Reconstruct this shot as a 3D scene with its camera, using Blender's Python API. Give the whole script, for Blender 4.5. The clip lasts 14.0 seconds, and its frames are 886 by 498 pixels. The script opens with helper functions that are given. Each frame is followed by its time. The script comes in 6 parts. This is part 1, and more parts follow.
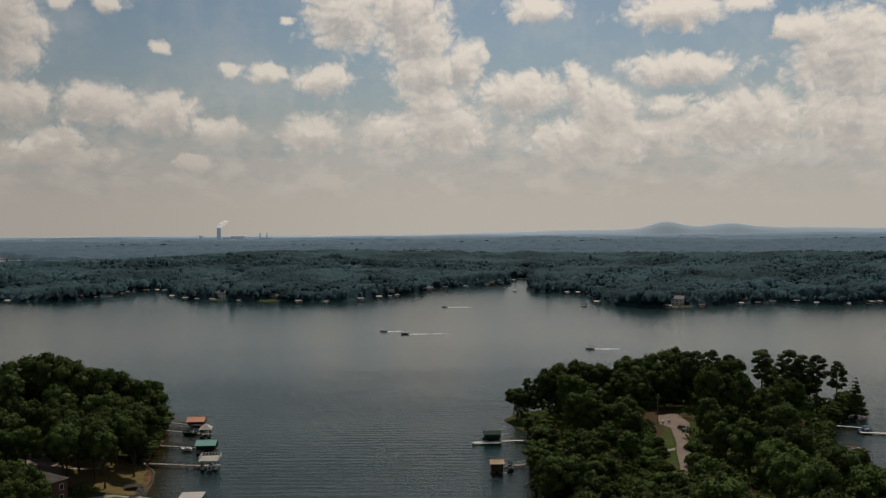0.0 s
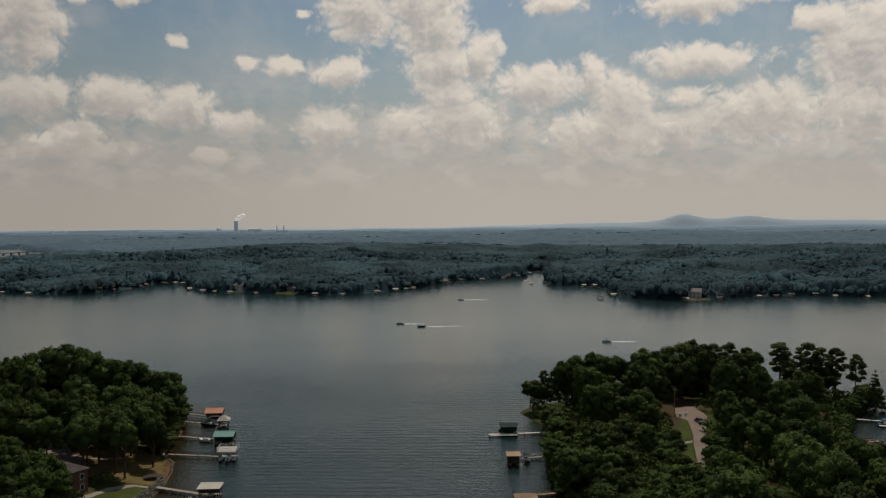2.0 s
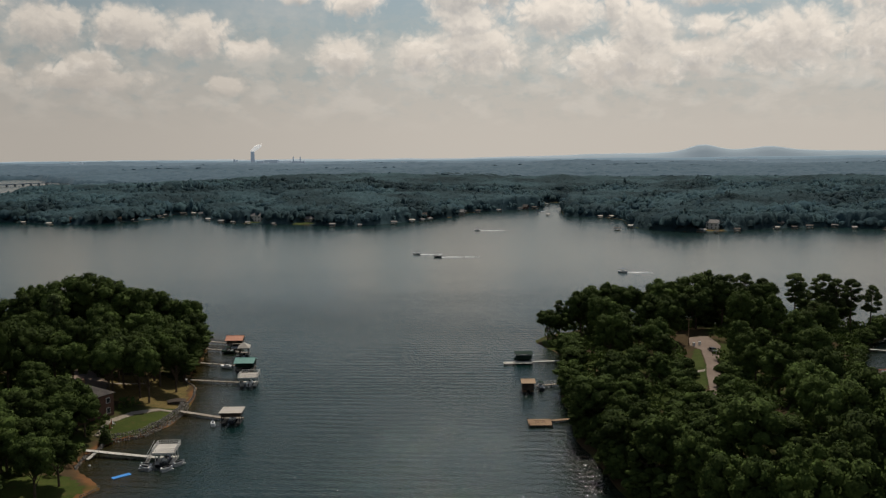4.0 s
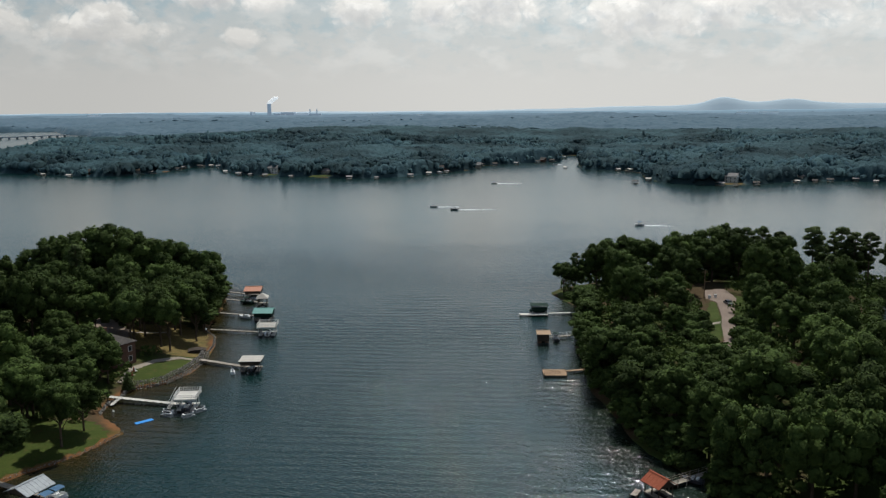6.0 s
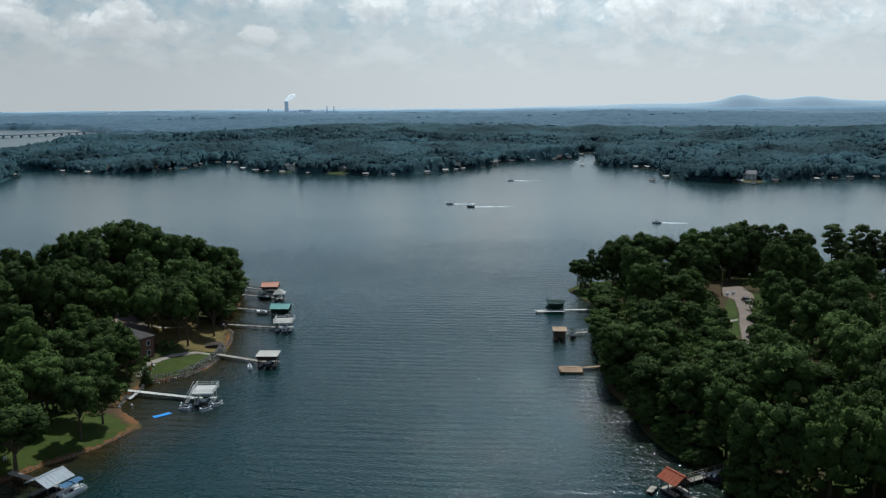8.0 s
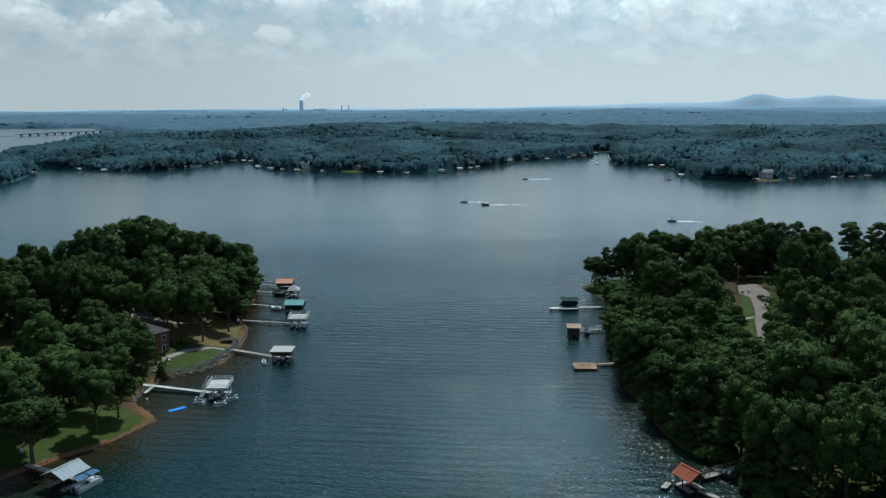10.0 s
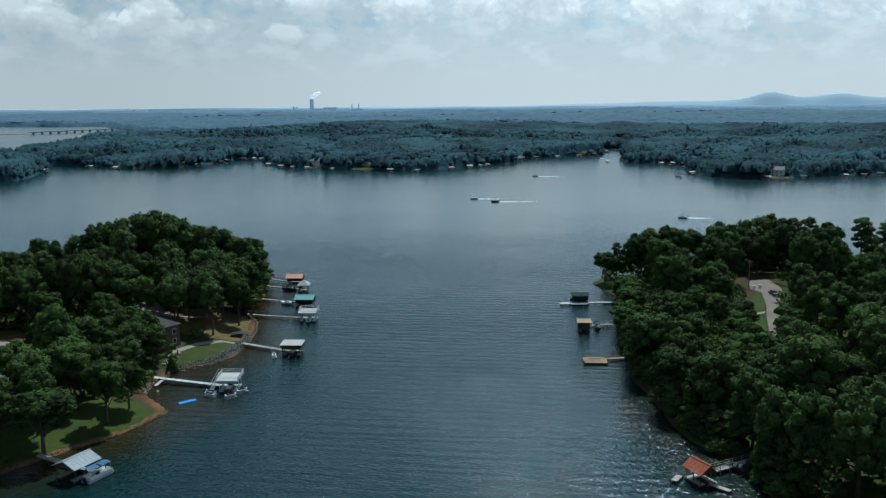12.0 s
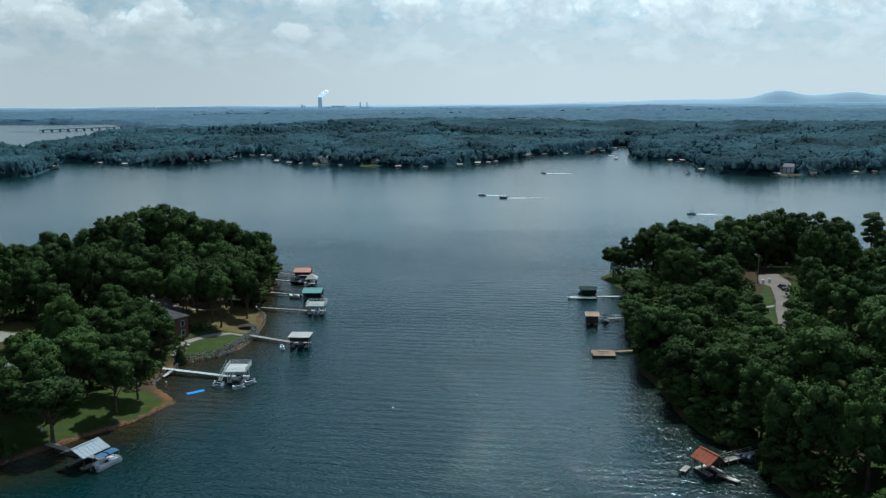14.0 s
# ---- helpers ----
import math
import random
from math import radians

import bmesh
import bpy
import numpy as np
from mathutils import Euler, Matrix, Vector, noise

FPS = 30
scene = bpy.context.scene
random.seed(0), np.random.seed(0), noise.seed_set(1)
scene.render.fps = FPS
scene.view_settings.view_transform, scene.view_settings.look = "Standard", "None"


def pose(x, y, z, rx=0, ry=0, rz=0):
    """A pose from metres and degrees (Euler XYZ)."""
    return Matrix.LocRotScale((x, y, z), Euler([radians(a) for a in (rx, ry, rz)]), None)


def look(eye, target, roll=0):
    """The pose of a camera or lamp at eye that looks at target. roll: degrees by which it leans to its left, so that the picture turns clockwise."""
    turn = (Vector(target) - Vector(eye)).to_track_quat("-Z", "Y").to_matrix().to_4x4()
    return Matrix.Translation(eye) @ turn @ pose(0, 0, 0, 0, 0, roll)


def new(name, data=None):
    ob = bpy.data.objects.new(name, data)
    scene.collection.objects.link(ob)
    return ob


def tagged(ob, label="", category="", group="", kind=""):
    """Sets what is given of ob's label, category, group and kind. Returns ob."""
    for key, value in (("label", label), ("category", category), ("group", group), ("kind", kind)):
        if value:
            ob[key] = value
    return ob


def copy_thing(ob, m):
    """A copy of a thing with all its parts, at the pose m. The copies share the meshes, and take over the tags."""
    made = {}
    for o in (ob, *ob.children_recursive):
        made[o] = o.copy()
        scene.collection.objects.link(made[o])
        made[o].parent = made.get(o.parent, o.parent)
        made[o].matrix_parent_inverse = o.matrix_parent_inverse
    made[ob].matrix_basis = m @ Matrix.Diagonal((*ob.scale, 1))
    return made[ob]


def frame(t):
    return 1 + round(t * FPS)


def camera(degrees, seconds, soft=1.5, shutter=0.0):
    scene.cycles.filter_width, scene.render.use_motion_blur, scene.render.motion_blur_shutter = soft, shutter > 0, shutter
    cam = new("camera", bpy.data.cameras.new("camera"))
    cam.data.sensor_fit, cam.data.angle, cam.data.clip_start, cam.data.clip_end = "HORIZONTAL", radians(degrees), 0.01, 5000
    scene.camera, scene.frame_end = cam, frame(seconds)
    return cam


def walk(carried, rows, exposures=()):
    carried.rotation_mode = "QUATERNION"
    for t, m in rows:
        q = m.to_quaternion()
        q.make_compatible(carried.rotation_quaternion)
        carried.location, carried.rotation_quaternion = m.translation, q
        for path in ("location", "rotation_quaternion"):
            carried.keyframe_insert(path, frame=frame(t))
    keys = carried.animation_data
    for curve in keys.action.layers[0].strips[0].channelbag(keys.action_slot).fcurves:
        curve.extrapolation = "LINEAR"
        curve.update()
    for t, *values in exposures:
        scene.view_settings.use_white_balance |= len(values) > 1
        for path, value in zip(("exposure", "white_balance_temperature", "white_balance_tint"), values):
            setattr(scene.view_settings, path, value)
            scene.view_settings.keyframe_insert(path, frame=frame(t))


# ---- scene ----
LENS = 53.88
cam = camera(LENS, 14.0, soft=1.3)
PATH = [
    (0, pose(0.00, 0.00, 75.00, 88.527, 0.317, -0.008)),
    (0.5, pose(0.01, -0.02, 74.92, 88.530, 0.323, 0.261)),
    (1, pose(0.00, -0.04, 74.86, 88.528, 0.339, 0.519)),
    (1.5, pose(-0.02, -0.11, 74.85, 88.420, 0.357, 0.780)),
    (2, pose(-0.03, -0.22, 74.85, 88.058, 0.370, 1.058)),
    (2.5, pose(-0.00, -0.41, 74.82, 87.177, 0.374, 1.325)),
    (3, pose(0.02, -0.66, 74.74, 86.054, 0.374, 1.609)),
    (3.5, pose(0.06, -0.93, 74.67, 84.847, 0.366, 1.878)),
    (5.8, pose(0.26, -2.14, 74.23, 80.484, 0.332, 3.169)),
    (6, pose(0.27, -2.20, 74.20, 80.489, 0.320, 3.274)),
    (6.5, pose(0.27, -2.27, 74.14, 80.438, 0.314, 3.559)),
    (7, pose(0.28, -2.33, 74.06, 80.381, 0.307, 3.835)),
    (7.5, pose(0.28, -2.37, 73.99, 80.345, 0.315, 4.101)),
    (8, pose(0.28, -2.43, 73.81, 80.334, 0.333, 4.359)),
    (10.5, pose(0.29, -2.51, 72.62, 80.283, 0.349, 5.482)),
    (11, pose(0.26, -2.46, 72.28, 80.270, 0.368, 5.646)),
    (11.5, pose(0.27, -2.43, 71.92, 80.240, 0.368, 5.811)),
    (12, pose(0.27, -2.48, 71.52, 80.218, 0.373, 5.956)),
    (12.5, pose(0.27, -2.53, 71.12, 80.180, 0.374, 6.106)),
    (13, pose(0.27, -2.56, 70.73, 80.154, 0.371, 6.247)),
    (13.5, pose(0.26, -2.59, 70.28, 80.134, 0.361, 6.370)),
    (14, pose(0.25, -2.62, 69.75, 80.136, 0.350, 6.487)),
]
EXPOSURES = [(0.0, -0.72, 7000, 10), (2.5, -0.74, 7050, 10), (3.5, -0.60, 7050, 10), (6.0, -0.06, 6250, 6), (7.5, -0.12, 5750, 2.5), (8.2, -0.08, 5550, 0), (10.5, -0.10, 5200, -5), (12.0, -0.08, 5180, -5), (14.0, 0.0, 5150, -6)]
walk(cam, PATH, EXPOSURES)

# ---- world, sun ----
SUN_AZ, SUN_EL = 9.0, 56.5        # degrees to the right of +y, degrees up

# clouds of the afternoon sky: azimuth, elevation, half width, half height, in degrees
CUMULUS_HIGH = [(-26.4, 11.9, 1.9, 3.0), (-23.7, 13.4, 0.6, 0.4), (-20.9, 13.6, 0.9, 0.5), (-17.9, 11.1, 0.6, 0.35),
    (-13.6, 9.9, 0.7, 0.4), (-11.3, 9.7, 1.1, 0.6), (-7.7, 9.4, 1.8, 0.9), (-10.0, 13.0, 0.5, 0.3), (-6.2, 13.4, 2.4, 2.0),
    (-2.5, 13.8, 2.4, 1.6), (-1.1, 9.9, 2.0, 2.0), (1.5, 10.3, 1.1, 1.6), (5.2, 8.6, 3.0, 1.2), (8.8, 9.0, 0.8, 1.1),
    (15.2, 9.8, 3.2, 0.9), (6.3, 13.8, 1.9, 0.7), (14.8, 13.3, 3.0, 0.9), (19.2, 13.4, 1.6, 0.5), (22.7, 11.8, 1.6, 0.9),
    (24.9, 9.8, 3.0, 2.7), (-1.6, 12.2, 2.3, 2.2), (-0.4, 8.0, 1.8, 1.3)]
CUMULUS_LOW = [(-26.2, 7.5, 2.0, 1.2), (-21.2, 7.5, 2.4, 1.2), (-17.6, 7.0, 1.6, 1.2), (-14.5, 6.3, 1.6, 0.6),
    (-8.5, 6.1, 1.9, 1.2), (-3.7, 6.1, 1.6, 1.2), (0.0, 6.5, 3.0, 1.6), (10.6, 7.6, 1.9, 1.6), (9.5, 5.5, 3.8, 1.4),
    (14.5, 7.6, 1.2, 0.7), (19.2, 6.5, 3.5, 1.6), (24.9, 6.2, 3.0, 1.9), (-23.8, 5.4, 1.6, 0.7), (-24.4, 4.4, 3.2, 0.8),
    (-15.9, 4.1, 1.2, 0.5), (14.1, 5.7, 1.9, 1.1), (-31.0, 5.0, 2.5, 0.9), (29.0, 9.0, 3.0, 2.2)]


class Net:
    """Short way to write node trees."""

    def __init__(self, tree):
        self.t = tree

    def node(self, kind, **props):
        n = self.t.nodes.new(kind)
        for k, v in props.items():
            setattr(n, k, v)
        return n

    def put(self, sock, v):
        if isinstance(v, bpy.types.NodeSocket):
            self.t.links.new(v, sock)
        elif v is not None:
            sock.default_value = v

    def math(self, op, a, b=None, c=None, clamp=False):
        n = self.node("ShaderNodeMath", operation=op, use_clamp=clamp)
        for s, v in zip(n.inputs, (a, b, c)):
            self.put(s, v)
        return n.outputs[0]

    def vec(self, op, a, b=None, c=None):
        n = self.node("ShaderNodeVectorMath", operation=op)
        for s, v in zip(n.inputs, (a, b, c)):
            self.put(s, v)
        return n.outputs[1] if op in ("LENGTH", "DOT_PRODUCT", "DISTANCE") else n.outputs[0]

    def noise(self, v, scale, detail=4.0, rough=0.55, dist=0.0, color=False):
        n = self.node("ShaderNodeTexNoise")
        self.put(n.inputs["Vector"], v)
        n.inputs["Scale"].default_value, n.inputs["Detail"].default_value = scale, detail
        n.inputs["Roughness"].default_value, n.inputs["Distortion"].default_value = rough, dist
        return n.outputs["Color" if color else "Fac"]

    def mix(self, fac, a, b, blend="MIX"):
        n = self.node("ShaderNodeMix", data_type="RGBA", blend_type=blend)
        self.put(n.inputs[0], fac)
        self.put(n.inputs[6], (*a, 1) if isinstance(a, tuple) and len(a) == 3 else a)
        self.put(n.inputs[7], (*b, 1) if isinstance(b, tuple) and len(b) == 3 else b)
        return n.outputs[2]

    def ramp(self, v, lo, hi, a=0.0, b=1.0):
        n = self.node("ShaderNodeMapRange", interpolation_type="SMOOTHSTEP")
        for s, x in zip(n.inputs, (v, lo, hi, a, b)):
            self.put(s, x)
        return n.outputs[0]


def cloud_field():
    """How deep a direction (azimuth, elevation) lies inside a cloud: above 0 is cloud."""
    g = bpy.data.node_groups.new("cloud_field", "ShaderNodeTree")
    g.interface.new_socket("Place", in_out="INPUT", socket_type="NodeSocketVector")
    g.interface.new_socket("Depth", in_out="OUTPUT", socket_type="NodeSocketFloat")
    n = Net(g)
    place = n.node("NodeGroupInput").outputs[0]
    warp = n.vec("MULTIPLY_ADD", n.noise(place, 0.55, 3, 0.6, color=True), (1.5, 0.9, 0), (-0.75, -0.45, 0))
    p = n.vec("ADD", place, warp)
    near = 3.0
    for a, e, w, h in CUMULUS_HIGH + CUMULUS_LOW:
        w, h = w * 1.44, h * 1.44
        near = n.math("MINIMUM", near, n.vec("LENGTH", n.vec("MULTIPLY_ADD", p, (1 / w, 1 / h, 0), (-a / w, -e / h, 0))))
    # elsewhere, out of view, fair-weather cumulus go on by themselves
    sep = n.node("ShaderNodeSeparateXYZ")
    n.put(sep.inputs[0], place)
    away = n.math("MAXIMUM", n.ramp(n.math("ABSOLUTE", sep.outputs[0]), 28, 36), n.ramp(sep.outputs[1], 15.5, 18))
    wide = n.math("MULTIPLY", n.ramp(n.noise(place, 0.09, 3, 0.5), 0.42, 0.58), n.math("MULTIPLY", away, n.ramp(sep.outputs[1], 30, 60, 1.0, 0.6)))
    puff = 0.0
    for scale, share in ((0.55, 1.0), (1.3, 0.52), (3.0, 0.22), (6.5, 0.10)):
        lump = n.math("ABSOLUTE", n.math("SUBTRACT", n.noise(p, scale, 1.0, 0.5), 0.5))
        puff = n.math("MULTIPLY_ADD", lump, share, puff)
    fine = n.math("SUBTRACT", n.math("MULTIPLY", puff, 1.5), 0.27)
    body = n.math("SUBTRACT", 1.0, n.math("MINIMUM", near, n.math("SUBTRACT", 1.6, wide)))
    out = n.math("MULTIPLY_ADD", fine, 1.0, n.math("MAXIMUM", body, -0.6))
    g.links.new(out, n.node("NodeGroupOutput").inputs[0])
    return g


def make_world():
    w = bpy.data.worlds.new("sky")
    scene.world = w
    w.use_nodes = True
    w.node_tree.nodes.clear()
    n = Net(w.node_tree)
    d = n.node("ShaderNodeTexCoord").outputs["Generated"]
    xyz = n.node("ShaderNodeSeparateXYZ")
    n.put(xyz.inputs[0], d)
    az = n.math("MULTIPLY", n.math("ARCTAN2", xyz.outputs[0], xyz.outputs[1]), 57.2958)
    el = n.math("MULTIPLY", n.math("ARCSINE", xyz.outputs[2]), 57.2958)
    comb = n.node("ShaderNodeCombineXYZ")
    n.put(comb.inputs[0], az)
    n.put(comb.inputs[1], el)
    field = cloud_field()

    def depth(v):
        k = n.node("ShaderNodeGroup")
        k.node_tree = field
        n.put(k.inputs[0], v)
        return k.outputs[0]

    here = depth(comb.outputs[0])
    above = depth(n.vec("ADD", comb.outputs[0], (0.2, 0.9, 0)))
    sky = n.node("ShaderNodeTexSky", sky_type="NISHITA", sun_disc=False)
    sky.sun_elevation, sky.sun_rotation = radians(SUN_EL), radians(SUN_AZ)
    sky.air_density, sky.dust_density, sky.ozone_density = 1.3, 0.8, 1.0
    blue = n.mix(1.0, sky.outputs[0], SKY_GAIN, "MULTIPLY")
    blue = n.mix(n.ramp(el, 3.0, 13.0, 0.75, 0.0), blue, (0.50, 0.56, 0.62))
    a, e = radians(SUN_AZ), radians(SUN_EL)
    facing = n.vec("DOT_PRODUCT", d, (math.sin(a) * math.cos(e), math.cos(a) * math.cos(e), math.sin(e)))
    aureole = n.math("MULTIPLY_ADD", n.math("POWER", n.math("MAXIMUM", facing, 0.0), 9.0), 0.4, n.ramp(n.math("ABSOLUTE", n.math("SUBTRACT", az, 15.0)), 12, 45, 1.0, 0.78))
    relief = n.ramp(n.math("SUBTRACT", here, depth(n.vec("ADD", comb.outputs[0], (0.10, 0.28, 0)))), -0.25, 0.25, -0.17, 0.17)
    shade = n.math("SUBTRACT", n.ramp(above, -0.35, 1.3), relief, clamp=True)
    white = n.mix(shade, (1.12, 1.055, 0.99), (0.64, 0.635, 0.64))
    cover = n.ramp(here, -0.08, 0.46)
    thin = n.math("MULTIPLY", n.ramp(n.noise(comb.outputs[0], 0.18, 5, 0.6), 0.42, 0.75), n.ramp(el, 16, 30, 0.4, 0.12))
    sky_c = n.mix(thin, blue, (0.78, 0.79, 0.80))
    sky_c = n.mix(cover, sky_c, white)
    puffs = n.math("ABSOLUTE", n.math("SUBTRACT", n.noise(n.vec("MULTIPLY", comb.outputs[0], (0.7, 1.15, 1.0)), 0.6, 5, 0.6, 0.2), 0.5))
    veil = n.ramp(puffs, 0.02, 0.16, 0.0, 0.5)
    haze = n.math("SUBTRACT", n.ramp(el, 0.3, 10.0, 1.0, 0.0), n.math("MULTIPLY", veil, n.ramp(el, 0.8, 4.5)), clamp=True)
    sky_c = n.mix(haze, sky_c, (0.71, 0.675, 0.64))
    low = n.ramp(n.noise(n.vec("MULTIPLY", comb.outputs[0], (0.62, 1.15, 1.0)), 0.5, 5, 0.55, 0.15), 0.46, 0.64)
    low = n.math("MULTIPLY", n.math("MULTIPLY", low, n.ramp(el, 0.8, 3.5, 0.0, 0.42)), n.ramp(el, 6.0, 11.0, 1.0, 0.0))
    sky_c = n.mix(low, sky_c, (0.90, 0.86, 0.82))
    bright = n.node("ShaderNodeCombineXYZ")
    for s in bright.inputs:
        n.put(s, aureole)
    sky_c = n.vec("MULTIPLY", sky_c, bright.outputs[0])
    bg = n.node("ShaderNodeBackground")
    n.put(bg.inputs[0], sky_c)
    bg.inputs[1].default_value = 1.0
    n.t.links.new(bg.outputs[0], n.node("ShaderNodeOutputWorld").inputs[0])


SKY_GAIN = (0.074, 0.079, 0.083)
make_world()
sun = new("sun", bpy.data.lights.new("sun", "SUN"))
sun.data.energy, sun.data.angle, sun.data.color = 4.6, radians(0.6), (1.0, 0.95, 0.87)
s_az, s_el = radians(SUN_AZ), radians(SUN_EL)
sun.matrix_world = look((0, 0, 300), (-math.sin(s_az) * math.cos(s_el), -math.cos(s_az) * math.cos(s_el), 300 - math.sin(s_el)))


# ---- materials ----
def surface(name, dark, light, scale=1.0, rough=0.6, bump=0.2, metal=0.0, vary=0.0, stain=None, coat=0.0, coords="Object"):
    """A worn surface: two colours mixed by noise at two scales, a stain, and fine relief."""
    m = bpy.data.materials.new(name)
    m.use_nodes = True
    n = Net(m.node_tree)
    p = m.node_tree.nodes["Principled BSDF"]
    v = n.node("ShaderNodeTexCoord").outputs[coords] if coords != "World" else n.node("ShaderNodeNewGeometry").outputs["Position"]
    big, small = n.noise(v, 0.35 * scale, 3), n.noise(v, 4.0 * scale, 5, 0.65)
    c = n.mix(n.ramp(n.math("MULTIPLY_ADD", small, 0.6, n.math("MULTIPLY", big, 0.5)), 0.35, 0.75), dark, light)
    if stain:
        c = n.mix(n.math("MULTIPLY", n.ramp(n.noise(v, 0.8 * scale, 6, 0.7), 0.52, 0.7), 0.7), c, stain)
    if vary:
        r = n.node("ShaderNodeObjectInfo").outputs["Random"]
        h = n.node("ShaderNodeHueSaturation")
        n.put(h.inputs["Value"], n.math("MULTIPLY_ADD", r, vary, 1 - vary / 2))
        n.put(h.inputs["Color"], c)
        c = h.outputs[0]
    n.put(p.inputs["Base Color"], c)
    p.inputs["Roughness"].default_value, p.inputs["Metallic"].default_value = rough, metal
    p.inputs["Coat Weight"].default_value = coat
    p.inputs["Specular IOR Level"].default_value = 0.08 if rough > 0.7 else 0.3
    b = n.node("ShaderNodeBump")
    b.inputs["Strength"].default_value, b.inputs["Distance"].default_value = bump, 0.05
    n.put(b.inputs["Height"], small)
    n.put(p.inputs["Normal"], b.outputs[0])
    return m


def foliage(name, dark, light, tint, glow=0.3, island=True, scale=0.25):
    """Leaves: colour varies per tree, per clump and with a slow drift over the wood; some light passes through."""
    m = bpy.data.materials.new(name)
    m.use_nodes = True
    n = Net(m.node_tree)
    p = m.node_tree.nodes["Principled BSDF"]
    geo = n.node("ShaderNodeNewGeometry")
    r = n.node("ShaderNodeObjectInfo").outputs["Random"]
    i = geo.outputs["Random Per Island"]
    c = n.mix(i, dark, light)
    c = n.mix(n.math("MULTIPLY", r, 0.8), c, tint)
    drift = n.noise(geo.outputs["Position"], 0.012 if not island else scale, 4)
    h = n.node("ShaderNodeHueSaturation")
    n.put(h.inputs["Color"], c)
    n.put(h.inputs["Value"], n.math("MULTIPLY", n.ramp(drift, 0.3, 0.7, 0.7, 1.3), n.math("MULTIPLY_ADD", n.math("FRACT", n.math("MULTIPLY", r, 7.3)), 0.55, 0.72)) if island else n.ramp(drift, 0.3, 0.7, 0.55, 1.45))
    n.put(h.inputs["Hue"], n.math("MULTIPLY_ADD", r, 0.03, 0.485))
    n.put(p.inputs["Base Color"], h.outputs[0])
    p.inputs["Roughness"].default_value = 0.75
    p.inputs["Specular IOR Level"].default_value = 0.04
    if island:
        tuft = n.node("ShaderNodeBump")
        tuft.inputs["Strength"].default_value, tuft.inputs["Distance"].default_value = 0.8, 0.4
        n.put(tuft.inputs["Height"], n.noise(geo.outputs["Position"], 2.2, 3, 0.7))
        n.put(p.inputs["Normal"], tuft.outputs[0])
    else:
        crowns = n.node("ShaderNodeBump")
        crowns.inputs["Strength"].default_value, crowns.inputs["Distance"].default_value = 0.75, 1.6
        n.put(crowns.inputs["Height"], n.noise(geo.outputs["Position"], 0.32, 4, 0.7))
        n.put(p.inputs["Normal"], crowns.outputs[0])
    t = n.node("ShaderNodeBsdfTranslucent")
    n.put(t.inputs[0], h.outputs[0])
    mx = n.node("ShaderNodeMixShader")
    mx.inputs[0].default_value = glow
    out = m.node_tree.nodes["Material Output"]
    n.t.links.new(p.outputs[0], mx.inputs[1])
    n.t.links.new(t.outputs[0], mx.inputs[2])
    n.t.links.new(mx.outputs[0], out.inputs[0])
    return m


def water_material():
    m = bpy.data.materials.new("lake_water")
    m.use_nodes = True
    n = Net(m.node_tree)
    p = m.node_tree.nodes["Principled BSDF"]
    pos = n.node("ShaderNodeNewGeometry").outputs["Position"]
    shoal = n.node("ShaderNodeAttribute")
    shoal.attribute_name = "shoal"
    mottle = n.noise(pos, 0.12, 4)
    near_bed = n.math("MULTIPLY", shoal.outputs["Fac"], n.ramp(mottle, 0.2, 0.7, 0.6, 1.0))
    deep = n.mix(n.noise(pos, 0.01, 3), (0.0008, 0.0150, 0.0145), (0.0012, 0.0184, 0.0180))
    n.put(p.inputs["Base Color"], n.mix(near_bed, deep, (0.024, 0.0175, 0.005)))
    p.inputs["IOR"].default_value = 1.33
    away = n.vec("LENGTH", pos)
    n.put(p.inputs["Roughness"], n.ramp(away, 180, 900, 0.085, 0.2))
    lean = n.node("ShaderNodeMapping")
    lean.inputs["Rotation"].default_value = (0, 0, radians(12))
    n.put(lean.inputs["Vector"], pos)
    swell = n.noise(n.vec("MULTIPLY", lean.outputs[0], (0.26, 1.0, 1.0)), 0.42, 2, 0.5, 0.4)
    chop = n.noise(n.vec("MULTIPLY", lean.outputs[0], (0.8, 1.0, 1.0)), 1.5, 1, 0.5, 0.2)
    fine = n.noise(pos, 2.6, 2, 0.6)
    calm = n.ramp(n.noise(n.vec("MULTIPLY", pos, (0.5, 1.6, 1.0)), 0.011, 4, 0.6), 0.35, 0.65, 0.75, 1.1)
    hgt = n.math("ADD", n.math("MULTIPLY", swell, 0.26), n.math("ADD", n.math("MULTIPLY", chop, 0.28), n.math("MULTIPLY", fine, 0.05)))
    train = n.node("ShaderNodeTexWave", bands_direction="Y")
    n.put(train.inputs["Vector"], n.vec("MULTIPLY", pos, (-0.22, 1.0, 0.0)))
    for key, value in (("Scale", 0.085), ("Distortion", 6.0), ("Detail", 3.0), ("Detail Scale", 1.6), ("Detail Roughness", 0.6)):
        train.inputs[key].default_value = value
    patch = n.ramp(n.noise(pos, 0.022, 3), 0.38, 0.62, 0.05, 0.13)
    hgt = n.math("MULTIPLY_ADD", train.outputs["Fac"], patch, hgt)
    b = n.node("ShaderNodeBump")
    n.put(b.inputs["Strength"], n.math("MULTIPLY", calm, n.ramp(away, 150, 600, 1.0, 0.11)))
    b.inputs["Distance"].default_value = 1.0
    n.put(b.inputs["Height"], hgt)
    n.put(p.inputs["Normal"], b.outputs[0])
    return m


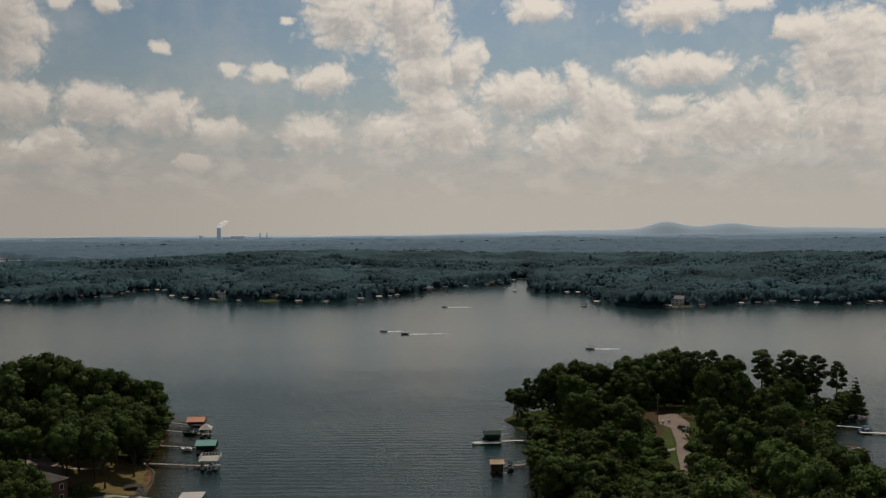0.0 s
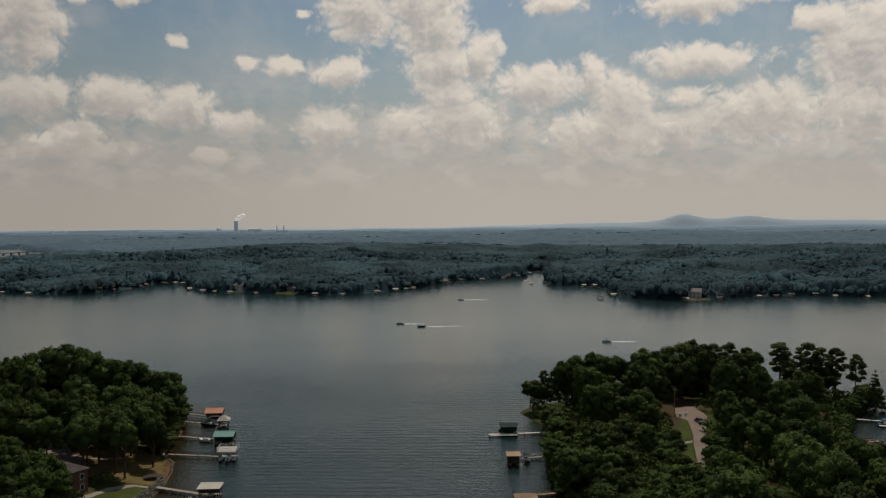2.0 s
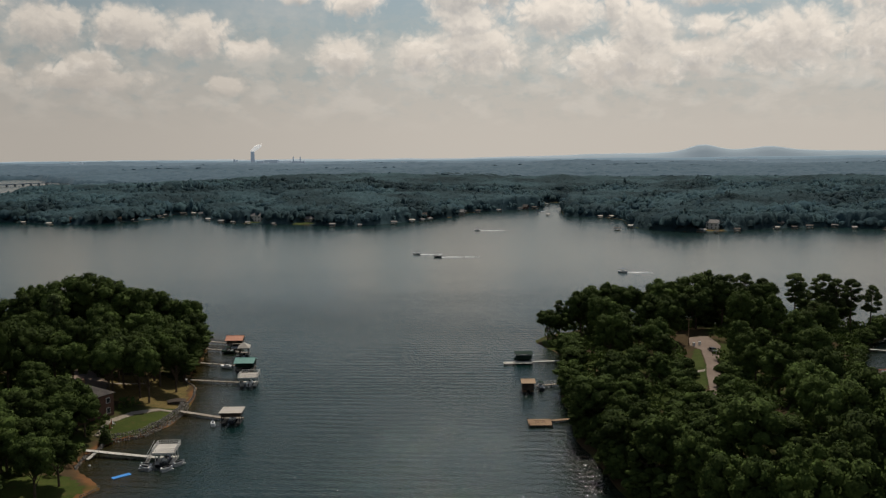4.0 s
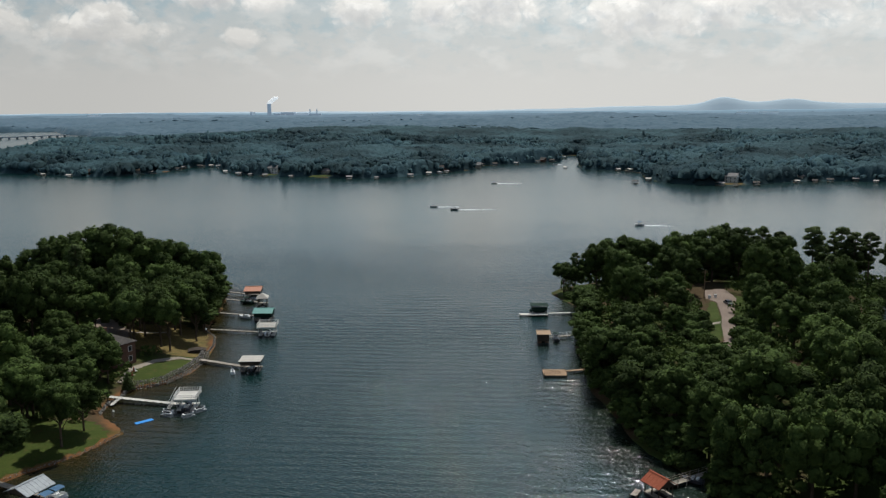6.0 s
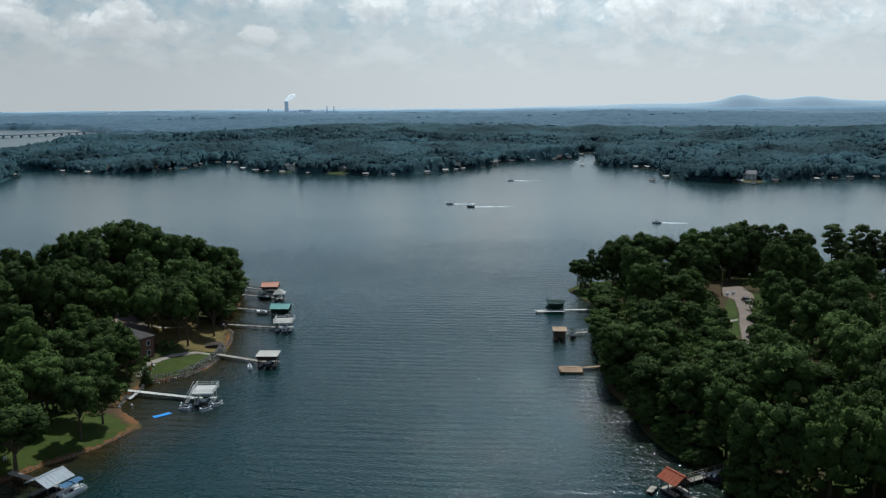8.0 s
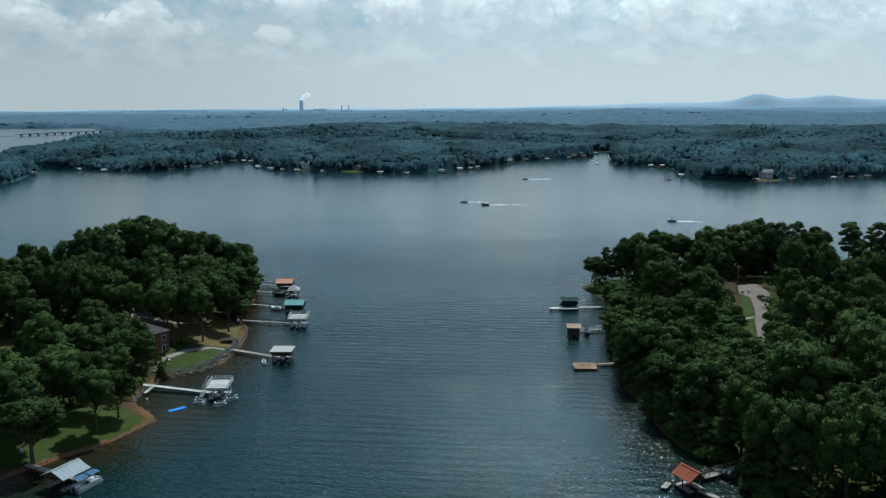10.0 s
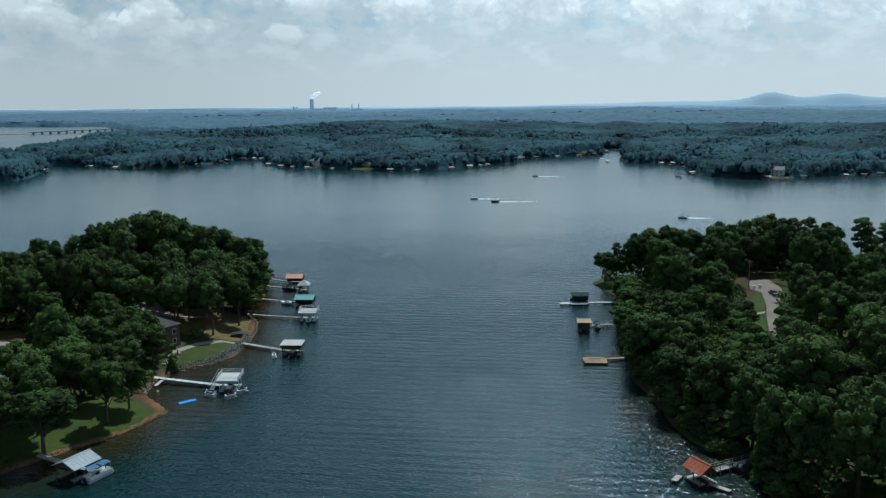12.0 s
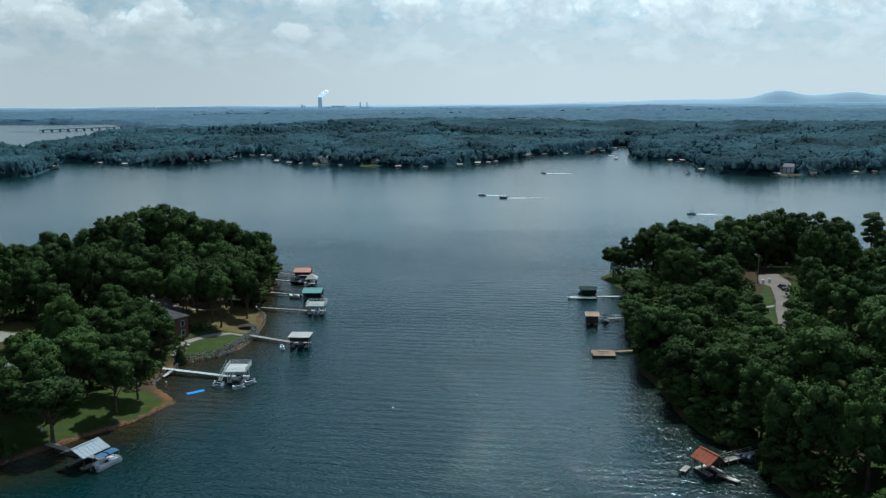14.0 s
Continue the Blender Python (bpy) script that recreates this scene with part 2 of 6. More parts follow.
def ground_material():
    m = bpy.data.materials.new("forest_ground")
    m.use_nodes = True
    n = Net(m.node_tree)
    p = m.node_tree.nodes["Principled BSDF"]
    pos = n.node("ShaderNodeNewGeometry").outputs["Position"]
    sep = n.node("ShaderNodeSeparateXYZ")
    n.put(sep.inputs[0], pos)
    big, small = n.noise(pos, 0.05, 4), n.noise(pos, 1.2, 6, 0.65)
    litter = n.mix(small, (0.035, 0.025, 0.014), (0.085, 0.06, 0.034))
    grass = n.mix(small, (0.024, 0.036, 0.008), (0.05, 0.068, 0.02))
    c = n.mix(n.ramp(big, 0.42, 0.58), litter, grass)
    clay = n.mix(small, (0.12, 0.05, 0.022), (0.20, 0.10, 0.045))
    bank = n.math("MULTIPLY", n.ramp(n.math("MULTIPLY_ADD", small, 0.5, sep.outputs[2]), 0.55, 0.9, 1.0, 0.0), n.math("MULTIPLY", n.ramp(n.noise(pos, 0.06, 3), 0.42, 0.6, 0.15, 0.9), n.ramp(sep.outputs[0], -60, 0, 1.0, 0.1)))
    c = n.mix(bank, c, clay)
    n.put(p.inputs["Base Color"], c)
    p.inputs["Roughness"].default_value = 0.95
    p.inputs["Specular IOR Level"].default_value = 0.03
    b = n.node("ShaderNodeBump")
    b.inputs["Strength"].default_value, b.inputs["Distance"].default_value = 0.6, 0.15
    n.put(b.inputs["Height"], small)
    n.put(p.inputs["Normal"], b.outputs[0])
    return m


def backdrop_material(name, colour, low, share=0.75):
    """Far distance: the haze of miles of air is put into colour and glow."""
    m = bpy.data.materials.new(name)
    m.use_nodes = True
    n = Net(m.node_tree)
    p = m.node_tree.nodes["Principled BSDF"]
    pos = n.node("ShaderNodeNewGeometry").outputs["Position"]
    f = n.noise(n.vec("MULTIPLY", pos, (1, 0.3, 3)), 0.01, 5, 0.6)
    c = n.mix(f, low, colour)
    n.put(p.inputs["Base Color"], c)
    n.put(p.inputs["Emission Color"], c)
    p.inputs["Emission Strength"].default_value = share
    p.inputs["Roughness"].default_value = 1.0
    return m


WATER, GROUND = water_material(), ground_material()
LAWN = surface("mown_grass", (0.026, 0.042, 0.007), (0.052, 0.066, 0.013), 0.6, 0.9, 0.4, stain=(0.075, 0.055, 0.02), coords="World")
YARD = surface("dry_yard", (0.076, 0.056, 0.018), (0.150, 0.110, 0.042), 0.5, 0.9, 0.4, stain=(0.036, 0.046, 0.012), coords="World")
CONCRETE = surface("pale_concrete", (0.19, 0.16, 0.13), (0.29, 0.25, 0.205), 0.5, 0.85, 0.2, stain=(0.27, 0.23, 0.20), coords="World")
ROAD = surface("worn_road", (0.150, 0.112, 0.090), (0.205, 0.160, 0.130), 0.3, 0.85, 0.2, stain=(0.14, 0.115, 0.10), coords="World")
STONE = surface("rip_rap_stone", (0.125, 0.115, 0.10), (0.235, 0.22, 0.195), 0.8, 0.85, 0.5, vary=0.7, stain=(0.08, 0.065, 0.05))
BARK = surface("bark", (0.05, 0.038, 0.028), (0.12, 0.09, 0.065), 2.0, 0.9, 0.8)
PLANK = surface("weathered_planks", (0.20, 0.17, 0.14), (0.36, 0.32, 0.27), 1.5, 0.85, 0.4, stain=(0.14, 0.11, 0.09))
PALE_PLANK = surface("pale_decking", (0.38, 0.36, 0.33), (0.54, 0.515, 0.47), 1.2, 0.8, 0.3, stain=(0.44, 0.41, 0.36))
DARK_WOOD = surface("dark_treated_wood", (0.035, 0.028, 0.022), (0.085, 0.065, 0.05), 1.5, 0.8, 0.4)
BROWN_WOOD = surface("brown_wood", (0.16, 0.10, 0.06), (0.28, 0.19, 0.12), 1.5, 0.8, 0.4)
FLOAT = surface("black_float", (0.012, 0.012, 0.013), (0.035, 0.035, 0.037), 1.0, 0.5, 0.1)
WHITE_METAL = surface("white_painted_metal", (0.28, 0.295, 0.305), (0.37, 0.385, 0.395), 0.5, 0.8, 0.08, stain=(0.26, 0.27, 0.27))
GREY_METAL = surface("galvanised_metal", (0.30, 0.31, 0.32), (0.46, 0.47, 0.48), 1.0, 0.45, 0.1, metal=0.5)
OFFWHITE_ROOF = surface("off_white_roof", (0.33, 0.305, 0.27), (0.43, 0.40, 0.36), 0.5, 0.75, 0.15, stain=(0.42, 0.39, 0.35))
TEAL_METAL = surface("teal_metal", (0.06, 0.19, 0.17), (0.11, 0.27, 0.24), 0.5, 0.6, 0.08, stain=(0.06, 0.18, 0.16))
ORANGE_ROOF = surface("orange_metal", (0.34, 0.12, 0.06), (0.47, 0.20, 0.11), 0.6, 0.55, 0.15, stain=(0.33, 0.11, 0.05))
RED_ROOF = surface("rust_red_shingle", (0.24, 0.065, 0.035), (0.36, 0.115, 0.065), 1.0, 0.8, 0.5, stain=(0.22, 0.06, 0.03))
TAN_ROOF = surface("tan_shingle", (0.33, 0.23, 0.15), (0.48, 0.35, 0.24), 1.0, 0.8, 0.5, stain=(0.27, 0.18, 0.11))
SHINGLE = surface("dark_shingle", (0.045, 0.04, 0.038), (0.10, 0.088, 0.08), 1.5, 0.85, 0.5)
GREY_SHINGLE = surface("grey_shingle", (0.16, 0.15, 0.145), (0.27, 0.26, 0.25), 1.5, 0.85, 0.5)
BRICK = surface("red_brown_brick", (0.09, 0.05, 0.038), (0.15, 0.085, 0.065), 2.5, 0.85, 0.5)
TRIM = surface("white_trim", (0.50, 0.49, 0.47), (0.64, 0.63, 0.60), 1.0, 0.6, 0.1)
SIDING = surface("pale_siding", (0.22, 0.20, 0.17), (0.34, 0.31, 0.27), 1.0, 0.7, 0.2, vary=0.6)
GLASS = surface("window_glass", (0.015, 0.018, 0.02), (0.03, 0.035, 0.04), 0.3, 0.06, 0.0)
CANVAS = surface("blue_canvas", (0.05, 0.10, 0.17), (0.09, 0.16, 0.25), 1.5, 0.8, 0.3)
GREEN_CANVAS = surface("dark_green_canvas", (0.008, 0.020, 0.015), (0.016, 0.036, 0.026), 1.5, 0.8, 0.3)
TARP = surface("brown_tarp", (0.035, 0.027, 0.021), (0.070, 0.055, 0.044), 1.0, 0.8, 0.4)
GEL = surface("white_gelcoat", (0.62, 0.62, 0.62), (0.76, 0.76, 0.76), 1.0, 0.25, 0.03, coat=0.4)
HULL = surface("dark_hull", (0.02, 0.022, 0.03), (0.05, 0.055, 0.07), 1.0, 0.3, 0.05, coat=0.3)
BLUE_FOAM = surface("bright_blue_foam", (0.02, 0.19, 0.55), (0.035, 0.27, 0.68), 0.8, 0.6, 0.15)
RUBBER = surface("tyre_rubber", (0.012, 0.012, 0.012), (0.03, 0.03, 0.03), 2.0, 0.8, 0.2)
FOAM = surface("wake_foam", (0.55, 0.58, 0.60), (0.85, 0.86, 0.86), 0.6, 0.9, 0.5, coords="World")
LEAF = foliage("oak_leaves", (0.023, 0.043, 0.0125), (0.061, 0.096, 0.026), (0.058, 0.076, 0.019), 0.14)
PINE = foliage("pine_needles", (0.038, 0.060, 0.024), (0.078, 0.106, 0.040), (0.072, 0.088, 0.030), 0.25)
# haze painted into the woods: bluer colours, the farther bands paler and glowing
SHORE_WOOD = foliage("hazed_shore_leaves", (0.033, 0.077, 0.102), (0.072, 0.128, 0.128), (0.052, 0.100, 0.115), 0.45, False)
MID_WOOD = backdrop_material("hazed_mid_canopy", (0.036, 0.070, 0.095), (0.025, 0.053, 0.076), 0.45)
FAR_WOOD = backdrop_material("hazed_far_canopy", (0.043, 0.078, 0.106), (0.031, 0.060, 0.086), 0.5)
FARTHEST_WOOD = backdrop_material("hazed_farthest_canopy", (0.064, 0.102, 0.134), (0.048, 0.082, 0.112), 0.6)
# emission stands for the sunlight that steam would scatter
SMOKE = backdrop_material("glowing_far_steam", (0.80, 0.79, 0.78), (0.64, 0.64, 0.64))
# mountains and ridge carry the haze as glowing pale blue colour
MOUNT = backdrop_material("hazed_mountains", (0.232, 0.282, 0.322), (0.212, 0.262, 0.302))
RIDGE = backdrop_material("hazed_ridge", (0.125, 0.180, 0.225), (0.10, 0.155, 0.20))
# concrete and cladding of the plant, with haze painted in as bluish glow
PLANT_CONCRETE = backdrop_material("hazed_stack_concrete", (0.20, 0.25, 0.31), (0.15, 0.195, 0.25))
PLANT_STEEL = backdrop_material("hazed_plant_cladding", (0.30, 0.36, 0.42), (0.22, 0.28, 0.34))
BRIDGE = surface("grey_bridge_concrete", (0.30, 0.34, 0.38), (0.38, 0.42, 0.46), 0.05, 0.9, 0.1)


# ---- mesh tools ----
class Geo:
    """Collects vertices and faces of one mesh."""

    def __init__(self):
        self.v, self.f = [], []

    def add(self, verts, faces):
        o = len(self.v)
        self.v += [tuple(p) for p in verts]
        self.f += [tuple(o + i for i in q) for q in faces]
        return self

    def box(self, c, s, rz=0.0, taper=1.0):
        ca, sa = math.cos(rz), math.sin(rz)
        pts = []
        for dz in (-0.5, 0.5):
            k = taper if dz > 0 else 1.0
            for dx, dy in ((-0.5, -0.5), (0.5, -0.5), (0.5, 0.5), (-0.5, 0.5)):
                x, y = dx * s[0] * k, dy * s[1] * k
                pts.append((c[0] + x * ca - y * sa, c[1] + x * sa + y * ca, c[2] + dz * s[2]))
        return self.add(pts, [(3, 2, 1, 0), (4, 5, 6, 7), (0, 1, 5, 4), (1, 2, 6, 5), (2, 3, 7, 6), (3, 0, 4, 7)])

    def rod(self, a, b, r0, r1=None, n=8):
        a, b, r1 = Vector(a), Vector(b), r0 if r1 is None else r1
        d = (b - a).normalized()
        u = d.orthogonal().normalized()
        w = d.cross(u)
        pts = [p + (u * math.cos(k * math.tau / n) + w * math.sin(k * math.tau / n)) * r for p, r in ((a, r0), (b, r1)) for k in range(n)]
        faces = [(k, (k + 1) % n, n + (k + 1) % n, n + k) for k in range(n)]
        return self.add(pts, faces + [tuple(range(n))[::-1], tuple(range(n, 2 * n))])

    def rings(self, rows, closed=True):
        """Skins a list of equal rings, capping both ends."""
        n, o = len(rows[0]), len(self.v)
        self.v += [tuple(p) for r in rows for p in r]
        for i in range(len(rows) - 1):
            for k in range(n if closed else n - 1):
                a, b = o + i * n + k, o + i * n + (k + 1) % n
                self.f.append((a, b, b + n, a + n))
        self.f += [tuple(o + k for k in range(n))[::-1], tuple(o + (len(rows) - 1) * n + k for k in range(n))]
        return self

    def slab(self, outline, z0, z1):
        n = len(outline)
        pts = [(x, y, z) for z in (z0, z1) for x, y in outline]
        return self.add(pts, [tuple(range(n))[::-1], tuple(range(n, 2 * n))] + [(k, (k + 1) % n, n + (k + 1) % n, n + k) for k in range(n)])

    def mesh(self, name, material, smooth=False):
        me = bpy.data.meshes.new(name)
        me.from_pydata(self.v, [], self.f)
        me.materials.append(material)
        if smooth:
            me.polygons.foreach_set("use_smooth", [True] * len(me.polygons))
        me.update()
        return me


def part(name, geo, material, parent, label="", smooth=False):
    ob = new(name, geo.mesh(name, material, smooth))
    ob.parent = parent
    if label:
        ob["label"] = label
    return ob


def thing(name, label, category, at=(0, 0, 0), rz=0.0, group="", kind=""):
    ob = new(name)
    ob.empty_display_size = 0.5
    ob.matrix_basis = pose(*at, 0, 0, rz)
    return tagged(ob, label, category, group, kind)


def mesh_from_arrays(name, verts, tris, material, smooth=True):
    me = bpy.data.meshes.new(name)
    nt, k = len(tris), tris.shape[1]
    me.vertices.add(len(verts))
    me.vertices.foreach_set("co", np.ascontiguousarray(verts, dtype=np.float32).ravel())
    me.loops.add(nt * k)
    me.loops.foreach_set("vertex_index", np.ascontiguousarray(tris, dtype=np.int32).ravel())
    me.polygons.add(nt)
    me.polygons.foreach_set("loop_start", np.arange(0, nt * k, k, dtype=np.int32))
    me.polygons.foreach_set("use_smooth", np.full(nt, smooth))
    me.materials.append(material)
    me.update(calc_edges=True)
    return me


def ico(level):
    bm = bmesh.new()
    bmesh.ops.create_icosphere(bm, subdivisions=level, radius=1.0)
    v = np.array([p.co[:] for p in bm.verts])
    f = np.array([[p.index for p in q.verts] for q in bm.faces])
    bm.free()
    return v, f


# ---- the lie of the land ----
LEFT_LAND = [(-103, 145), (-99, 153), (-96, 159), (-92, 164), (-88, 170), (-85, 180), (-84, 183), (-88, 188), (-95, 194), (-96, 201),
    (-95, 207), (-94, 213), (-88, 218), (-85, 228), (-84, 238), (-86, 254), (-89, 266), (-94, 273), (-97, 288), (-98, 299),
    (-101, 314), (-104, 328), (-112, 338), (-128, 346), (-160, 345), (-186, 328), (-200, 300), (-220, 262), (-300, 230),
    (-420, 180), (-420, 40), (-220, 70), (-140, 112), (-112, 134)]
RIGHT_LAND = [(44, 147), (41, 163), (38, 168), (34, 177), (30, 190), (29, 203), (26, 219), (27, 234), (26, 253), (28, 275), (31, 302),
    (30, 316), (26, 325), (23, 336), (28, 347), (50, 360), (90, 370), (140, 370), (168, 358), (160, 342), (144, 322), (128, 286),
    (116, 257), (112, 237), (114, 200), (124, 150), (136, 90), (140, 20), (70, 20), (52, 100)]
FAR_LAND = [(-650, 1018), (-540, 925), (-526, 930), (-484, 913), (-440, 890), (-405, 884), (-381, 900), (-368, 934), (-362, 988), (-362, 1027),
    (-337, 1038), (-306, 971), (-266, 912), (-237, 897), (-178, 877), (-135, 864), (-102, 872), (-60, 927), (-19, 987), (-14, 1045),
    (20, 1066), (88, 1122), (98, 1250), (119, 1250), (99, 990), (117, 973), (146, 966), (155, 933), (149, 847), (163, 811)]
FAR_EAST = [(184, 794), (212, 788), (239, 800), (273, 822), (324, 838), (376, 812), (426, 837), (700, 800), (1500, 900), (5200, 1500),
    (5200, 5200), (-5200, 5200), (-5200, 2700), (-1900, 2500), (-1480, 2420), (-1337, 2400), (-1250, 2430), (-1110, 2210), (-1000, 2110),
    (-885, 1865), (-760, 1845), (-640, 1790), (-640, 1755), (-760, 1700), (-800, 1560), (-770, 1400), (-742, 1318), (-700, 1180), (-660, 1060)]
HEADLAND = [(-700, 700), (-488, 736), (-470, 745), (-473, 772), (-500, 845), (-508, 870), (-545, 930), (-625, 1010), (-793, 1160),
    (-1100, 1300), (-2500, 1500), (-5200, 2000), (-5200, 900), (-1200, 600)]
CAUSEWAY = [(-1620, 1800), (-1240, 1775), (-1112, 1800), (-1100, 1814), (-1125, 1826), (-1250, 1802), (-1620, 1830)]
FAR_POLY = FAR_LAND + FAR_EAST


def inside_depth(x, y, poly):
    """Distance to the outline, above 0 inside."""
    x, y = np.asarray(x, float), np.asarray(y, float)
    best, ins = np.full(x.shape, 1e18), np.zeros(x.shape, bool)
    for (ax, ay), (bx, by) in zip(poly, poly[1:] + poly[:1]):
        ex, ey = bx - ax, by - ay
        t = np.clip(((x - ax) * ex + (y - ay) * ey) / (ex * ex + ey * ey), 0, 1)
        best = np.minimum(best, (x - ax - t * ex) ** 2 + (y - ay - t * ey) ** 2)
        ins ^= ((ay > y) != (by > y)) & (x < ex * (y - ay) / (ey + (ey == 0) * 1e-9) + ax)
    return np.where(ins, 1, -1) * np.sqrt(best)


def waves2(x, y, seed, size):
    """Smooth rolling noise from a few sines."""
    r = np.random.RandomState(seed)
    out = np.zeros(np.shape(x))
    for k in range(7):
        a, f, p = r.uniform(0, math.tau), r.uniform(0.6, 1.8) / size, r.uniform(0, math.tau)
        out = out + np.sin((x * np.cos(a) + y * np.sin(a)) * f * math.tau / 2 + p) / (0.6 + f * size)
    return out / 2.2


def step(v, a, b):
    t = np.clip((np.asarray(v, float) - a) / (b - a), 0, 1)
    return t * t * (3 - 2 * t)


def shore_depth(x, y):
    wob = waves2(x, y, 3, 14) * 0.8
    l, r = inside_depth(x, y, LEFT_LAND) + wob, inside_depth(x, y, RIGHT_LAND) + wob
    f, h = inside_depth(x, y, FAR_POLY) + wob * 2, np.maximum(inside_depth(x, y, HEADLAND) + wob * 2, inside_depth(x, y, CAUSEWAY))
    return l, r, f, h


def height(x, y):
    l, r, f, h = shore_depth(x, y)
    near = np.maximum(l, r)
    hi_near = 0.7 * (1 - np.exp(-np.maximum(near, 0) / 1.2)) + 1.6 * step(near, 2, 16) + 6.2 * step(near, 14, 52) + waves2(x, y, 5, 60) * 0.5 * step(near, 5, 30)
    far = np.maximum(f, h)
    dist = np.hypot(x, y)
    hi_far = 0.9 * (1 - np.exp(-np.maximum(far, 0) / 3)) + 9 * step(far, 10, 240) + (7 + waves2(x, y, 9, 420) * 9 * (1 - 0.6 * step(dist, 2500, 4200))) * step(far, 120, 700)
    hi_far = hi_far * (1 - 0.35 * step(-x, 420, 640) * step(-dist, -2300, -1700)) - 14 * step(dist, 2500, 4200) * step(far, 120, 700)
    d = np.maximum(near, far)
    return np.where(d < 0, np.maximum(d * 0.22, -5), np.where(near > far, hi_near, hi_far))


def depth_at(x, y, poly):
    """inside_depth for one place."""
    best, ins = 1e18, False
    for (ax, ay), (bx, by) in zip(poly, poly[1:] + poly[:1]):
        ex, ey = bx - ax, by - ay
        t = min(1.0, max(0.0, ((x - ax) * ex + (y - ay) * ey) / (ex * ex + ey * ey)))
        best = min(best, (x - ax - t * ex) ** 2 + (y - ay - t * ey) ** 2)
        if (ay > y) != (by > y) and x < ex * (y - ay) / ey + ax:
            ins = not ins
    return math.sqrt(best) * (1 if ins else -1)


def spread(lo, hi, fine, ratio, ends):
    a = list(np.arange(lo, hi + 0.1, fine))
    s = fine
    while a[-1] < ends[1]:
        s *= ratio
        a.append(a[-1] + s)
    s = fine
    while a[0] > ends[0]:
        s *= ratio
        a.insert(0, a[0] - s)
    return np.array(a)


gx = spread(-200, 190, 2.5, 1.045, (-4900, 4900))
gy = spread(110, 380, 2.5, 1.04, (-3000, 4930))
GX, GY = np.meshgrid(gx, gy)
cells = np.arange(len(gx) * len(gy)).reshape(len(gy), len(gx))
quads = np.stack([cells[:-1, :-1], cells[:-1, 1:], cells[1:, 1:], cells[1:, :-1]], -1).reshape(-1, 4)
GZ = height(GX, GY)


def zed(x, y):
    """The ground's height at one place, on the ground's own grid."""
    i = min(max(int(np.searchsorted(gx, x)) - 1, 0), len(gx) - 2)
    j = min(max(int(np.searchsorted(gy, y)) - 1, 0), len(gy) - 2)
    u, v = (x - gx[i]) / (gx[i + 1] - gx[i]), (y - gy[j]) / (gy[j + 1] - gy[j])
    return float((GZ[j, i] * (1 - u) + GZ[j, i + 1] * u) * (1 - v) + (GZ[j + 1, i] * (1 - u) + GZ[j + 1, i + 1] * u) * v)


verts = np.stack([GX, GY, GZ], -1).reshape(-1, 3)
tagged(new("ground", mesh_from_arrays("ground", verts, quads, GROUND)),
       "wooded lake shore with red clay banks and leaf litter", "ground", kind="structure")
WX, WY = np.meshgrid(gx[::2], gy[::2])
cells = np.arange(WX.size).reshape(WX.shape)
quads = np.stack([cells[:-1, :-1], cells[:-1, 1:], cells[1:, 1:], cells[1:, :-1]], -1).reshape(-1, 4)
verts = np.stack([WX, WY, 0 * WX], -1).reshape(-1, 3)
me = mesh_from_arrays("water", verts, quads, WATER)
shoal = me.attributes.new("shoal", "FLOAT", "POINT")
dl, dr, df, dh = shore_depth(WX, WY)
shoal.data.foreach_set("value", (step(np.maximum(dl, dr) + waves2(WX, WY, 21, 25) * 3.0, -24, 1) * (1 - 0.5 * step(WX, -60, 0))).ravel().astype(np.float32))
tagged(new("water", me), "rippled teal lake water, brown in the shallows", "lake", kind="structure")


# ---- draped patches: lawns, road, paths ----
def drape(name, outline, material, lift, label, category, cell=2.0, edge=0.35):
    """A thin sheet with a skirt laid over the ground inside an outline."""
    xs, ys = [p[0] for p in outline], [p[1] for p in outline]
    nx, ny = int((max(xs) - min(xs)) / cell) + 2, int((max(ys) - min(ys)) / cell) + 2
    bm = bmesh.new()
    bmesh.ops.create_grid(bm, x_segments=nx, y_segments=ny, size=0.5)
    for v in bm.verts:
        v.co = Vector((min(xs) + (v.co.x + 0.5) * (max(xs) - min(xs)), min(ys) + (v.co.y + 0.5) * (max(ys) - min(ys)), 0))
    px, py = np.array([v.co.x for v in bm.verts]), np.array([v.co.y for v in bm.verts])
    depth = inside_depth(px, py, outline)
    gone = [v for v, d in zip(bm.verts, depth) if d < -edge * cell]
    zz = height(px, py)
    for v, d, z in zip(bm.verts, depth, zz):
        v.co.z = z + lift - (0.25 if d < 0 else 0.0)
    bmesh.ops.delete(bm, geom=gone, context="VERTS")
    me = bpy.data.meshes.new(name)
    bm.to_mesh(me)
    bm.free()
    me.materials.append(material)
    return tagged(new(name, me), label, category, kind="structure")


LAWN_NEAR = [(-101, 152), (-96, 160), (-92, 165.5), (-88, 171.5), (-85.4, 180), (-89, 186), (-95, 190), (-104, 186), (-114, 176), (-116, 160), (-110, 150)]
LAWN_GREEN = [(-94.5, 215), (-89, 219), (-86, 228), (-85, 237), (-90, 238), (-96, 231), (-100, 222), (-99, 216)]
YARD_POINT = [(-85.2, 240), (-87, 254), (-90, 265), (-95, 272), (-104, 278), (-116, 270), (-120, 256), (-114, 244), (-102, 240), (-94, 239)]
YARD_BACK = [(-130, 267), (-122, 269), (-114, 260), (-111, 252), (-113, 245), (-119, 245), (-126, 253)]
drape("lawn", LAWN_NEAR, LAWN, 0.05, "mown green lawn sloping to the lake edge", "lawn")
drape("lawn", LAWN_GREEN, LAWN, 0.05, "bright green lawn behind a stone bank", "lawn", 1.2)
